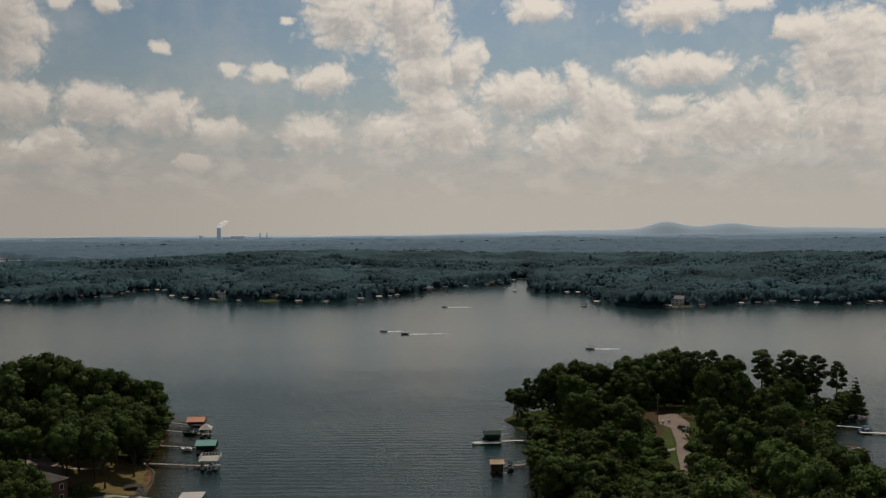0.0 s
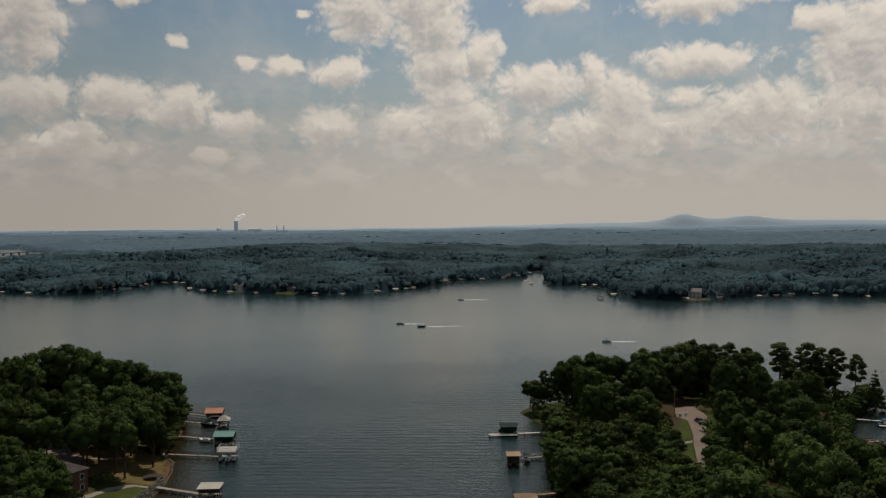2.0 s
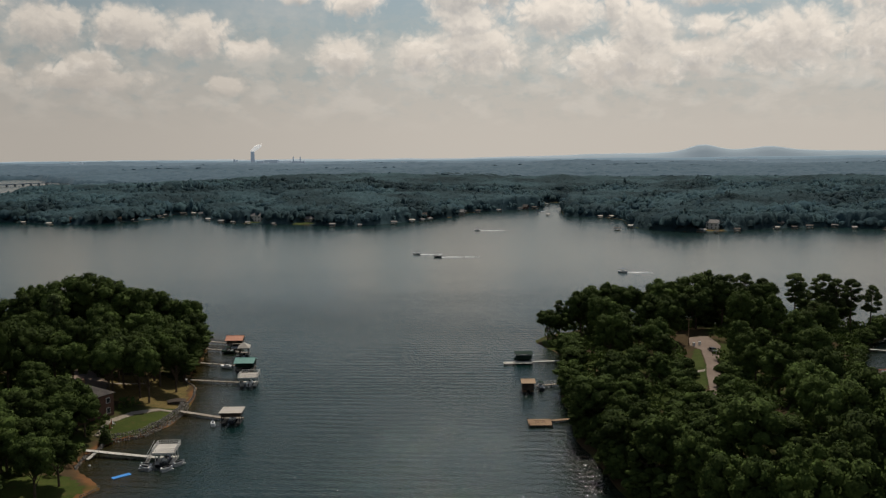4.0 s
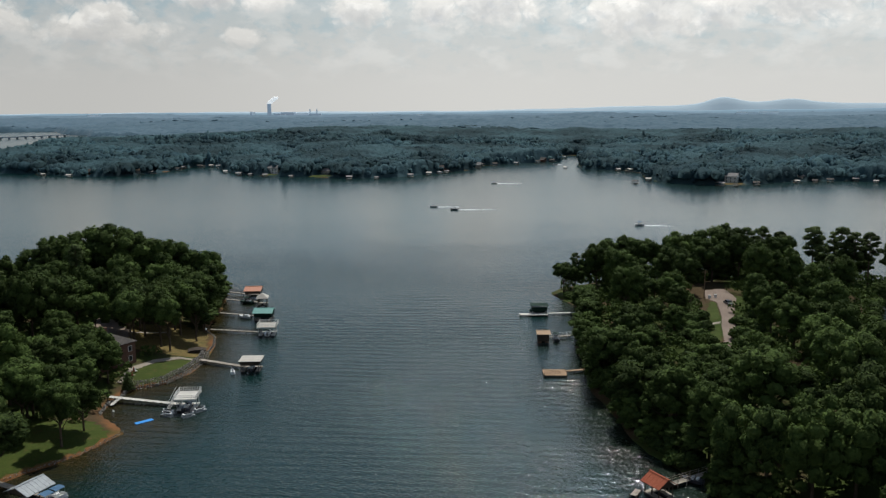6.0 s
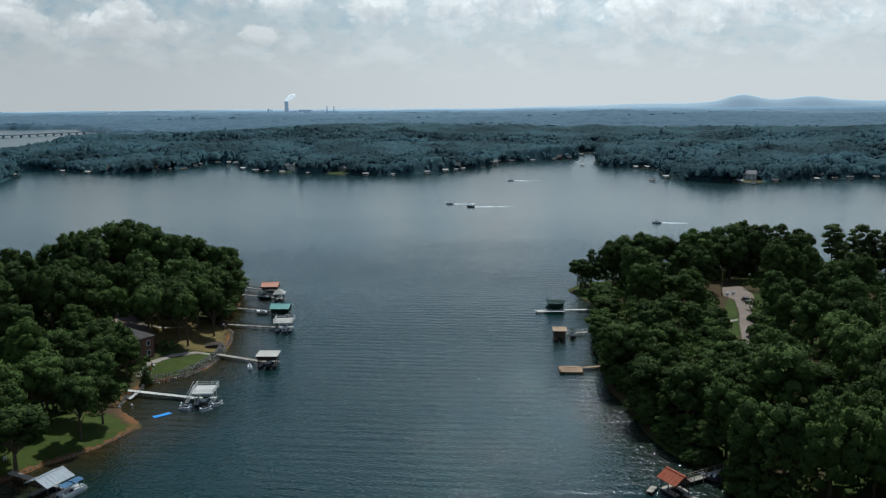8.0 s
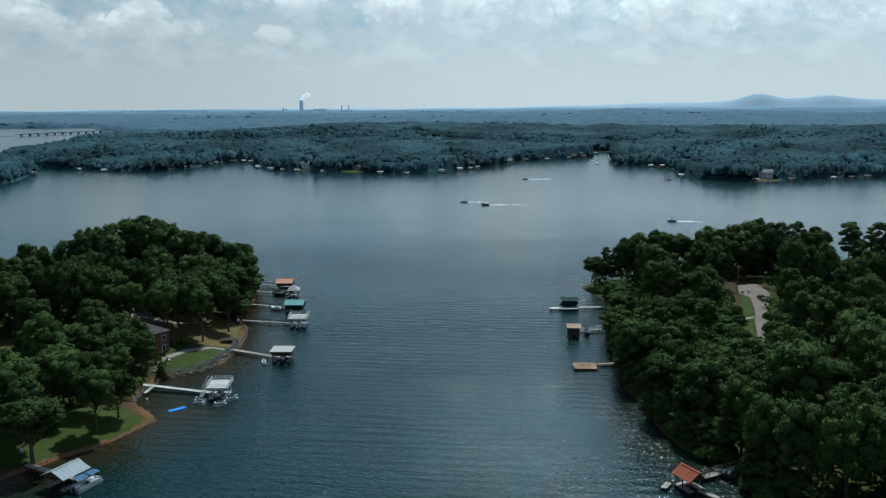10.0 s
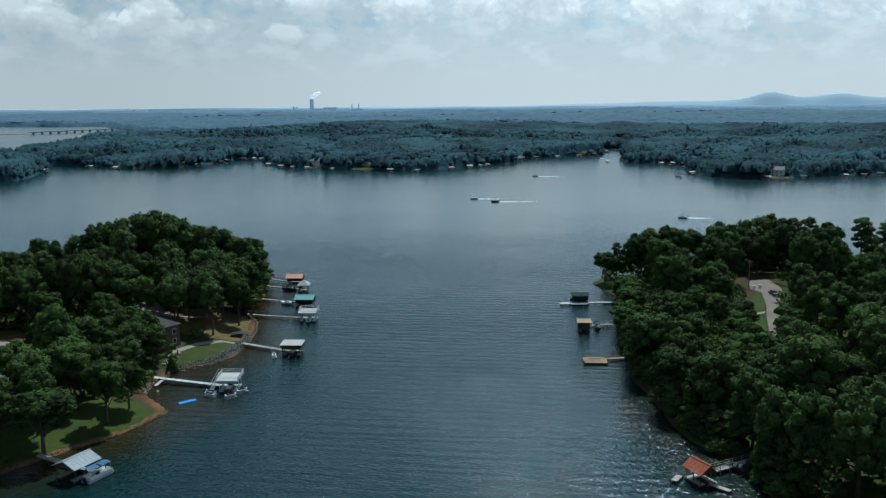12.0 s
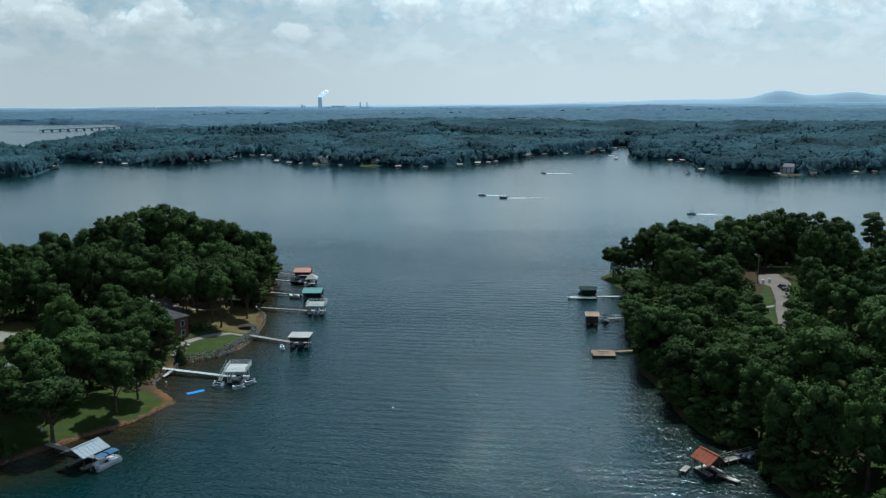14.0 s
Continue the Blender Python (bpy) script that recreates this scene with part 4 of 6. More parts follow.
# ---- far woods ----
def far_wood(name, label, material, near, far, gap, polys, seed, deep=2.0, slope=0.72):
    """Woods too far to tell their trees apart one by one: a lumpy core and ragged leaf clumps for each crown."""
    r = np.random.RandomState(seed)
    tv, tf = upper(1, -0.75)
    pts = []
    for y in np.arange(near, far, gap):
        xs = np.arange(-slope * y - 60, slope * y + 60, gap)
        pts.append(np.stack([xs + r.uniform(-0.48, 0.48, len(xs)) * gap, y + r.uniform(-0.48, 0.48, len(xs)) * gap], 1))
    p = np.concatenate(pts)
    d = np.maximum.reduce([inside_depth(p[:, 0], p[:, 1], q) for q in polys])
    keep = d > deep
    for a, b, c in FAR_OPEN:
        keep &= np.hypot(p[:, 0] - a, p[:, 1] - b) > c
    p, d = p[keep], d[keep]
    z, k, n = height(p[:, 0], p[:, 1]), len(p), len(tv)
    slim = r.uniform(size=k) < 0.12
    tall = np.where(slim, r.uniform(13, 18, k), r.uniform(9, 15.5, k)) * (0.8 + 0.2 * step(d, 4, 40)) * (1 + 0.2 * waves2(p[:, 0], p[:, 1], seed + 5, 90))
    tall = tall * np.where(r.uniform(size=k) < 0.22, r.uniform(0.55, 0.8, k), 1.0) * (1 + 0.28 * waves2(p[:, 0], p[:, 1], seed + 3, 34))
    rad = np.where(slim, r.uniform(2.4, 3.4, k), r.uniform(3.4, 7.2, k)) * np.clip(tall / 12, 0.7, 1.2)
    roof = tall + 3.0 * waves2(p[:, 0], p[:, 1], seed + 9, 230) * step(d, 10, 60)
    half = roof * np.where(slim, 0.42, 0.45 - 0.17 * step(d, 8, 30))
    c = np.column_stack([p, z + roof - half])
    s = np.column_stack([rad, rad, half])
    v = (c[:, None] + tv[None] * (1 + r.uniform(-0.25, 0.2, (k, n, 1))) * s[:, None]).reshape(-1, 3)
    f = (np.arange(k)[:, None, None] * n + tf[None]).reshape(-1, 3)
    m = 6
    e = r.normal(size=(k, m, 3))
    e[:, :, 2] = np.abs(e[:, :, 2]) * 1.1
    e /= np.linalg.norm(e, axis=2)[:, :, None]
    o = (c[:, None] + e * s[:, None] * 0.98).reshape(-1, 3)
    u = np.cross(e.reshape(-1, 3) + (0, 0, 0.5) + r.normal(size=(k * m, 3)) * 0.25, r.normal(size=(k * m, 3)))
    u /= np.linalg.norm(u, axis=1)[:, None]
    w = np.cross(e.reshape(-1, 3), u)
    q = r.uniform(0.5, 1.3, (k * m, 1))
    quad = np.stack([o - u * q, o + w * q * 0.8, o + u * q, o - w * q * 0.8], 1).reshape(-1, 3)
    base = len(v) + 4 * np.arange(k * m)[:, None]
    t2 = np.concatenate([base + [0, 1, 2], base + [0, 2, 3]])
    me = mesh_from_arrays(name, np.concatenate([v, quad]), np.concatenate([f, t2]), material, True)
    # leaves scatter light, so a crown shades softly from its top down
    face = np.concatenate([np.tile(tv, (k, 1)), np.repeat(e.reshape(-1, 3), 4, axis=0)]) * 0.6 + (0, 0, 0.55) + r.normal(size=(len(v) + len(quad), 3)) * 0.22
    face /= np.linalg.norm(face, axis=1)[:, None]
    me.normals_split_custom_set_from_vertices(face.tolist())
    return tagged(new(name, me), label, "woods", kind="stuff")


def upper(level, cut):
    v, f = ico(level)
    keep = (v[f].mean(1)[:, 2] > cut)
    f = f[keep]
    idx = np.unique(f)
    back = np.zeros(len(v), int)
    back[idx] = np.arange(len(idx))
    return v[idx], back[f]


FAR_OPEN = [(-283, 1167, 14), (-120, 915, 16), (-176, 885, 13), (-133, 893, 11), (216, 800, 10), (-232, 905, 8), (-61, 950, 8), (-270, 1145, 10)]
FAR_HOUSES = [(-596, 985, 0), (-386, 925, 1), (-376, 985, 2), (-345, 1058, 3), (-262, 1077, 1), (-131, 893, 1), (-116, 899, 4), (-55, 952, 2),
    (109, 1275, 3), (166, 925, 0), (218, 808, 4), (236, 822, 3), (290, 842, 0), (-430, 905, 2), (-232, 915, 4), (-176, 905, 0), (60, 1105, 2), (340, 856, 1),
    (-500, 935, 3), (-20, 1005, 0), (395, 850, 2), (-283, 1165, 1), (-90, 1180, 0), (150, 1330, 2), (30, 1390, 3), (280, 1150, 0)]
FAR_OPEN += [(x - 0.1 * x / y * 90, y - 7, 4.0) for x, y, _ in FAR_HOUSES]
BOTH = [FAR_POLY, HEADLAND]
far_wood("shore_woods", "mixed green woods along the far lake shore, tinted with blue haze", SHORE_WOOD, 690, 1380, 6.6, BOTH, 41)


def canopy_sheet(name, label, material, near, far, seed, top, ratio=1.0052, cols=360, rough=2.4):
    """Closed woods far off: the roof of leaves as one rolling, ragged surface."""
    r = np.random.RandomState(seed)
    ys = [near]
    while ys[-1] < far:
        ys.append(ys[-1] * ratio)
    ys = np.array(ys)
    us = np.linspace(-0.76, 0.76, cols)
    U, Y = np.meshgrid(us, ys)
    X = U * Y + r.uniform(-0.0018, 0.0018, U.shape) * Y
    Y = Y * (1 + r.uniform(-0.002, 0.002, U.shape))
    depth = np.maximum.reduce([inside_depth(X, Y, q) for q in BOTH])
    roof = top + waves2(X, Y, 23, 60) * 2.5 + waves2(X, Y, 29, 200) * 3 + r.uniform(-rough, rough, X.shape)
    low = 1.0
    for a, b, c in FAR_OPEN:
        low = low * step(np.hypot(X - a, Y - b), c, c + 6)
    roof = roof * low
    Z = height(X, Y) + roof * step(depth, 1, 10) - 8 * (depth < -2)
    idx = np.arange(X.size).reshape(X.shape)
    q = np.stack([idx[:-1, :-1], idx[:-1, 1:], idx[1:, 1:], idx[1:, :-1]], -1).reshape(-1, 4)
    keep = (depth.ravel()[q] > -14).all(1)
    me = mesh_from_arrays(name, np.stack([X, Y, Z], -1).reshape(-1, 3), q[keep], material)
    return tagged(new(name, me), label, "woods", kind="stuff")


canopy_sheet("inner_shore_woods", "closed dark green woods behind the far lake shore, tinted with blue haze", SHORE_WOOD, 690, 1640, 16, 11.6, 1.0036, 540, 2.0)
canopy_sheet("backdrop_mid_woods", "rolling dark green woods with blue haze in their colour", MID_WOOD, 1600, 2500, 18, 12)
canopy_sheet("backdrop_far_woods", "woods far beyond the lake, blue-green with haze in their colour", FAR_WOOD, 2440, 3500, 17, 13)
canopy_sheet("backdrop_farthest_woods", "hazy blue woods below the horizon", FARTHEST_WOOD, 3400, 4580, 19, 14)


# ---- horizon ----
def ridge(name, label, y, material, profile, depth):
    xs = np.arange(-4700, 4701, 40.0)
    top = np.array([profile(x) for x in xs])
    rows = []
    for dy, k in ((-depth, 0.0), (-depth * 0.5, 0.62), (-depth * 0.2, 0.93), (0, 1.0), (depth * 0.4, 0.6), (depth, 0.0)):
        rows.append(np.stack([xs, np.full(len(xs), y + dy) + waves2(xs, xs * 0 + dy, 61, 300) * depth * 0.15, top * k - 2 * (k == 0)], 1))
    v = np.concatenate(rows)
    n = len(xs)
    idx = np.arange(len(rows) * n).reshape(len(rows), n)
    q = np.stack([idx[:-1, :-1], idx[:-1, 1:], idx[1:, 1:], idx[1:, :-1]], -1).reshape(-1, 4)
    return tagged(new(name, mesh_from_arrays(name, v, q, material)), label, "hills", kind="structure")


def bell(x, c, w):
    return math.exp(-((x - c) / w) ** 2)


def mountain_line(x):
    a = 26 + 6 * float(step(x, -2800, -1500)) + 24 * float(step(x, -300, 1100))
    a += 38 * bell(x, 1208, 112) + 27 * bell(x, 1550, 140) + 6 * bell(x, 1380, 160) + 8 * bell(x, 1900, 300)
    return a + 1.2 * math.sin(x / 83) + 0.8 * math.sin(x / 31 + 1)


def near_line(x):
    return 27 + 2.5 * math.sin(x / 310 + 1) + 1.5 * math.sin(x / 97) + 7 * float(step(x, -200, 1500))


ridge("backdrop_mountains", "mountain range on the horizon, haze blue in its colour", 4720, MOUNT, mountain_line, 90)
ridge("backdrop_ridge", "wooded ridge below the horizon, haze blue-green in its colour", 4600, RIDGE, near_line, 70)


# ---- docks, boathouses and boats ----
def boathouse(at, w, d, rz, roof, roof_mat, label, eave=3.1, rise=1.3, deck_mat=None, posts_mat=None, rails=False, pitch="y", skirt=None, drop=1.6):
    """A covered slip on floats: U-shaped deck, posts, roof. Origin on the water at its centre; y runs away from the shore view."""
    deck_mat, posts_mat = deck_mat or PLANK, posts_mat or DARK_WOOD
    t = thing("boathouse", label, "boathouse", (*at, 0), rz, "boathouses on the near shores")
    for x, y, sx, sy in ((-w / 2 + 0.6, 0, 1.2, d), (w / 2 - 0.6, 0, 1.2, d), (0, d / 2 - 0.7, w - 2.4, 1.4)):
        part("deck", Geo().box((x, y, 0.52), (sx, sy, 0.12)), deck_mat, t)
        part("float", Geo().box((x, y, 0.2), (sx * 0.9, sy * 0.95, 0.5)), FLOAT, t, "black plastic float")
    n = 3
    for sx in (-1, 1):
        for k in range(n):
            y = -d / 2 + 0.25 + (d - 0.5) * k / (n - 1)
            part("post", Geo().box((sx * (w / 2 - 0.2), y, (eave + 0.55) / 2), (0.16, 0.16, eave - 0.45)), posts_mat, t)
        part("beam", Geo().box((sx * (w / 2 - 0.2), 0, eave - 0.02), (0.18, d, 0.26)), posts_mat, t)
    part("beam", Geo().box((0, -d / 2 + 0.2, eave - 0.02), (w - 0.6, 0.14, 0.24)), posts_mat, t)
    part("beam", Geo().box((0, d / 2 - 0.2, eave - 0.02), (w - 0.6, 0.14, 0.24)), posts_mat, t)
    if skirt:
        for x, y, sx, sy in ((-w / 2 + 0.05, 0, 0.07, d - 0.3), (w / 2 - 0.05, 0, 0.07, d - 0.3), (0, -d / 2 + 0.05, w - 0.1, 0.07), (0, d / 2 - 0.05, w - 0.1, 0.07)):
            part("side_panel", Geo().box((x, y, eave - drop / 2), (sx, sy, drop)), skirt, t, "dark side panel under the eave")
    ow, od, th = w / 2 + 0.45, d / 2 + 0.45, 0.1
    z0, z1 = eave + 0.12, eave + 0.12 + rise
    if roof == "gable":
        if pitch == "y":     # ridge along y
            for s, nm in ((-1, "roof_slope"), (1, "roof_slope")):
                g = Geo().add([(s * ow, -od, z0), (s * ow, od, z0), (0, od, z1), (0, -od, z1), (s * ow, -od, z0 + th), (s * ow, od, z0 + th), (0, od, z1 + th), (0, -od, z1 + th)],
                              [(0, 1, 2, 3), (7, 6, 5, 4), (0, 4, 5, 1), (1, 5, 6, 2), (2, 6, 7, 3), (3, 7, 4, 0)])
                part(nm, g, roof_mat, t)
            k = int(od * 2 / 0.9)
            g = Geo()
            for i in range(k + 1):
                y = -od + 0.05 + (2 * od - 0.1) * i / k
                for s in (-1, 1):
                    g.rod((s * ow, y, z0 + th + 0.02), (0, y, z1 + th + 0.02), 0.03, n=4)
            part("roof_seams", g, roof_mat, t)
            part("ridge_cap", Geo().box((0, 0, z1 + th + 0.03), (0.35, 2 * od, 0.08)), roof_mat, t)
            for s in (-1, 1):
                y = s * (d / 2 + 0.1)
                part("gable_end", Geo().add([(-w / 2, y - 0.05, z0), (w / 2, y - 0.05, z0), (0, y - 0.05, z1 - 0.05), (-w / 2, y + 0.05, z0), (w / 2, y + 0.05, z0), (0, y + 0.05, z1 - 0.05)],
                     [(0, 1, 2), (5, 4, 3), (0, 3, 4, 1), (1, 4, 5, 2), (2, 5, 3, 0)]), posts_mat, t)
        else:
            for s in (-1, 1):
                g = Geo().add([(-ow, s * od, z0), (ow, s * od, z0), (ow, 0, z1), (-ow, 0, z1), (-ow, s * od, z0 + th), (ow, s * od, z0 + th), (ow, 0, z1 + th), (-ow, 0, z1 + th)],
                              [(0, 1, 2, 3), (7, 6, 5, 4), (0, 4, 5, 1), (1, 5, 6, 2), (2, 6, 7, 3), (3, 7, 4, 0)])
                part("roof_slope", g, roof_mat, t)
            k = int(ow * 2 / 0.9)
            g = Geo()
            for i in range(k + 1):
                x = -ow + 0.05 + (2 * ow - 0.1) * i / k
                for s in (-1, 1):
                    g.rod((x, s * od, z0 + th + 0.02), (x, 0, z1 + th + 0.02), 0.03, n=4)
            part("roof_seams", g, roof_mat, t)
            part("ridge_cap", Geo().box((0, 0, z1 + th + 0.03), (2 * ow, 0.35, 0.08)), roof_mat, t)
    elif roof == "hip":
        q = 0.12
        for a, b in (((-1, -1), (1, -1)), ((1, -1), (1, 1)), ((1, 1), (-1, 1)), ((-1, 1), (-1, -1))):
            g = Geo().add([(a[0] * ow, a[1] * od, z0), (b[0] * ow, b[1] * od, z0), (0, 0, z1), (a[0] * ow, a[1] * od, z0 + q), (b[0] * ow, b[1] * od, z0 + q), (0, 0, z1 + q)],
                          [(2, 1, 0), (3, 4, 5), (0, 1, 4, 3), (1, 2, 5, 4), (2, 0, 3, 5)])
            part("roof_slope", g, roof_mat, t)
    else:
        part("roof_deck", Geo().box((0, 0, z0 + 0.08), (2 * ow, 2 * od, 0.18)), roof_mat, t)
        part("fascia", Geo().box((0, -od - 0.03, z0 - 0.02), (2 * ow, 0.06, 0.34)), posts_mat, t)
        part("fascia", Geo().box((0, od + 0.03, z0 - 0.02), (2 * ow, 0.06, 0.34)), posts_mat, t)
        if rails:
            z = z0 + 0.17
            for sx, sy, lx, ly in ((0, -1, 2 * ow, 0.05), (0, 1, 2 * ow, 0.05), (-1, 0, 0.05, 2 * od), (1, 0, 0.05, 2 * od)):
                g = Geo()
                for zz in (0.45, 0.98):
                    g.box((sx * (ow - 0.06), sy * (od - 0.06), z + zz), (max(lx - 0.1, 0.07), max(ly - 0.1, 0.07), 0.07))
                cnt = max(3, int(max(lx, ly) / 0.45))
                for i in range(cnt + 1):
                    f = -0.5 + i / cnt
                    g.box((sx * (ow - 0.06) + f * (lx - 0.15) * (lx > 1), sy * (od - 0.06) + f * (ly - 0.15) * (ly > 1), z + 0.5), (0.06, 0.06, 1.0))
                part("railing", g, TRIM, t, "white slatted railing")
    return t


def stairs(at, rz, rise, run, wide, label):
    t = thing("staircase", label, "stairs", at, rz)
    n = int(rise / 0.2)
    for s in (-1, 1):
        part("stringer", Geo().add([(s * wide / 2 - 0.04, 0, 0), (s * wide / 2 + 0.04, 0, 0), (s * wide / 2 + 0.04, run, rise), (s * wide / 2 - 0.04, run, rise),
             (s * wide / 2 - 0.04, 0.25, 0), (s * wide / 2 + 0.04, 0.25, 0), (s * wide / 2 + 0.04, run + 0.25, rise), (s * wide / 2 - 0.04, run + 0.25, rise)],
             [(0, 1, 2, 3), (7, 6, 5, 4), (0, 4, 5, 1), (2, 6, 7, 3), (1, 5, 6, 2), (0, 3, 7, 4)]), TRIM, t)
        part("handrail", Geo().rod((s * wide / 2, 0.1, 1.0), (s * wide / 2, run + 0.1, rise + 1.0), 0.06, n=6), TRIM, t)
    for k in range(n):
        part("tread", Geo().box((0, run * (k + 0.5) / n, rise * (k + 0.5) / n), (wide - 0.1, 0.27, 0.06)), PALE_PLANK, t)
    return t


def gangway(a, b, wide, material, label, rail=None, z=(0.75, 0.75), steps=3.0):
    """A walkway on piles from a to b, with or without rails."""
    (ax, ay), (bx, by) = a, b
    n = math.hypot(bx - ax, by - ay)
    t = thing("walkway", label, "dock walkway", (ax, ay, 0), math.degrees(math.atan2(by - ay, bx - ax)), "lake walkways")
    def at(f):
        return z[0] + (z[1] - z[0]) * f
    m = max(2, int(n / 1.2))
    for k in range(m):
        f0, f1 = k / m, (k + 1) / m - 0.04 / n
        part("deck_panel", Geo().add([(f0 * n, -wide / 2, at(f0)), (f1 * n, -wide / 2, at(f1)), (f1 * n, wide / 2, at(f1)), (f0 * n, wide / 2, at(f0)),
             (f0 * n, -wide / 2, at(f0) + 0.07), (f1 * n, -wide / 2, at(f1) + 0.07), (f1 * n, wide / 2, at(f1) + 0.07), (f0 * n, wide / 2, at(f0) + 0.07)],
             [(3, 2, 1, 0), (4, 5, 6, 7), (0, 1, 5, 4), (1, 2, 6, 5), (2, 3, 7, 6), (3, 0, 4, 7)]), material, t)
    for s in (-1, 1):
        part("stringer", Geo().rod((0, s * wide * 0.42, z[0] - 0.1), (n, s * wide * 0.42, z[1] - 0.1), 0.11, n=4), DARK_WOOD, t)
    k = max(2, int(n / steps))
    for i in range(k + 1):
        f = 0.02 + 0.96 * i / k
        for s in (-1, 1):
            topz = at(f) + (1.0 if rail else 0.25)
            part("support_post", Geo().rod((f * n, s * (wide / 2 + 0.06), -1.2), (f * n, s * (wide / 2 + 0.06), topz), 0.09, n=6), rail or DARK_WOOD, t)
    if rail:
        for s in (-1, 1):
            part("handrail", Geo().rod((0, s * (wide / 2 + 0.06), z[0] + 1.0), (n, s * (wide / 2 + 0.06), z[1] + 1.0), 0.05, n=4), rail, t)
            part("handrail", Geo().rod((0, s * (wide / 2 + 0.06), z[0] + 0.55), (n, s * (wide / 2 + 0.06), z[1] + 0.55), 0.04, n=4), rail, t)
    return t


def hull_geo(n, wide, deep, bow=0.35):
    rows = []
    for k in range(9):
        f = k / 8
        w = wide / 2 * (1 if f < 1 - bow else max(0.04, 1 - ((f - 1 + bow) / bow) ** 2))
        y, up = (f - 0.5) * n, 0.25 * max(0, (f - 0.6) / 0.4) ** 2
        rows.append([(-w, y, deep + up), (-w * 0.85, y, 0.15 + up * 0.6), (0, y, -0.15 + up), (w * 0.85, y, 0.15 + up * 0.6), (w, y, deep + up), (w * 0.75, y, deep + up - 0.03), (-w * 0.75, y, deep + up - 0.03)])
    return Geo().rings(rows)


def motor_boat(at, rz, label, n=6.2, wide=2.3, hull=GEL, top=None, group=""):
    t = thing("motor_boat", label, "boat", at, rz, group)
    part("hull", hull_geo(n, wide, 0.85), hull, t)
    part("cockpit", Geo().box((0, -0.4, 0.86), (wide * 0.62, n * 0.42, 0.1)), DARK_WOOD, t)
    for s in (-1, 1):
        part("seat", Geo().box((s * wide * 0.2, -0.2, 1.05), (0.5, 0.55, 0.4), 0, 0.85), GEL, t)
    part("bench", Geo().box((0, -n * 0.28, 1.05), (wide * 0.6, 0.5, 0.4), 0, 0.9), GEL, t)
    part("windscreen", Geo().add([(-wide * 0.32, n * 0.1, 0.9), (wide * 0.32, n * 0.1, 0.9), (wide * 0.28, n * 0.04, 1.45), (-wide * 0.28, n * 0.04, 1.45),
         (-wide * 0.32, n * 0.1 + 0.04, 0.9), (wide * 0.32, n * 0.1 + 0.04, 0.9), (wide * 0.28, n * 0.04 + 0.04, 1.45), (-wide * 0.28, n * 0.04 + 0.04, 1.45)],
         [(0, 1, 2, 3), (7, 6, 5, 4), (3, 2, 6, 7), (0, 3, 7, 4), (1, 5, 6, 2)]), GLASS, t)
    part("outboard", Geo().box((0, -n / 2 - 0.25, 0.75), (0.4, 0.5, 0.8), 0, 0.7).rod((0, -n / 2 - 0.25, 0.4), (0, -n / 2 - 0.3, -0.4), 0.08), FLOAT, t, "black outboard motor")
    if top:
        for sx in (-1, 1):
            for sy in (-1, 1):
                part("frame", Geo().rod((sx * wide * 0.42, -0.2 + sy * 0.9, 0.85), (sx * wide * 0.4, -0.2 + sy * 0.9, 2.2), 0.03, n=5), GREY_METAL, t)
        part("canopy", arch(wide * 0.9, 2.2, 2.2, 0.22, -0.2), top, t)
    return t


def arch(wide, n, z, rise, y0=0.0):
    """A cambered canvas top."""
    rows = []
    for k in range(7):
        f = k / 6 - 0.5
        zz = z + rise * math.cos(f * math.pi) - 0.02
        rows.append([(f * wide, y0 - n / 2, zz), (f * wide, y0 + n / 2, zz), (f * wide, y0 + n / 2, zz + 0.06), (f * wide, y0 - n / 2, zz + 0.06)])
    return Geo().rings(rows)


def pontoon_boat(at, rz, label, n=7.0, wide=2.6, canvas=CANVAS):
    t = thing("pontoon_boat", label, "boat", at, rz)
    for s in (-1, 1):
        g = Geo().rod((s * wide * 0.36, -n / 2, 0.12), (s * wide * 0.36, n / 2 - 0.7, 0.12), 0.34, n=12).rod((s * wide * 0.36, n / 2 - 0.7, 0.12), (s * wide * 0.36, n / 2, 0.3), 0.34, 0.05, n=12)
        part("pontoon", g, GREY_METAL, t, "silver aluminium pontoon")
    part("deck", Geo().box((0, 0, 0.52), (wide, n * 0.94, 0.1)), PALE_PLANK, t)
    for s in (-1, 1):
        part("side_rail", Geo().box((s * (wide / 2 - 0.05), 0, 0.88), (0.06, n * 0.86, 0.62)), GEL, t, "white rail panel")
        part("bench", Geo().box((s * wide * 0.34, n * 0.24, 0.78), (0.62, n * 0.28, 0.42), 0, 0.92), GEL, t)
        part("bench", Geo().box((s * wide * 0.34, -n * 0.3, 0.78), (0.62, n * 0.2, 0.42), 0, 0.92), GEL, t)
    part("end_rail", Geo().box((0, n * 0.43, 0.88), (wide * 0.6, 0.06, 0.62)), GEL, t)
    part("console", Geo().box((wide * 0.22, -0.4, 0.95), (0.6, 0.7, 0.8), 0, 0.8), HULL, t)
    for y0 in (-n * 0.23, n * 0.19):
        for sx in (-1, 1):
            for sy in (-1, 1):
                part("frame", Geo().rod((sx * wide * 0.44, y0 + sy * 1.1, 0.6), (sx * wide * 0.42, y0 + sy * 1.1, 2.5), 0.03, n=5), GREY_METAL, t)
        part("canopy", arch(wide * 0.95, n * 0.36, 2.5, 0.2, y0), canvas, t, "canvas sun canopy")
    part("outboard", Geo().box((0, -n / 2 - 0.2, 0.8), (0.45, 0.55, 0.85), 0, 0.7), FLOAT, t)
    return t


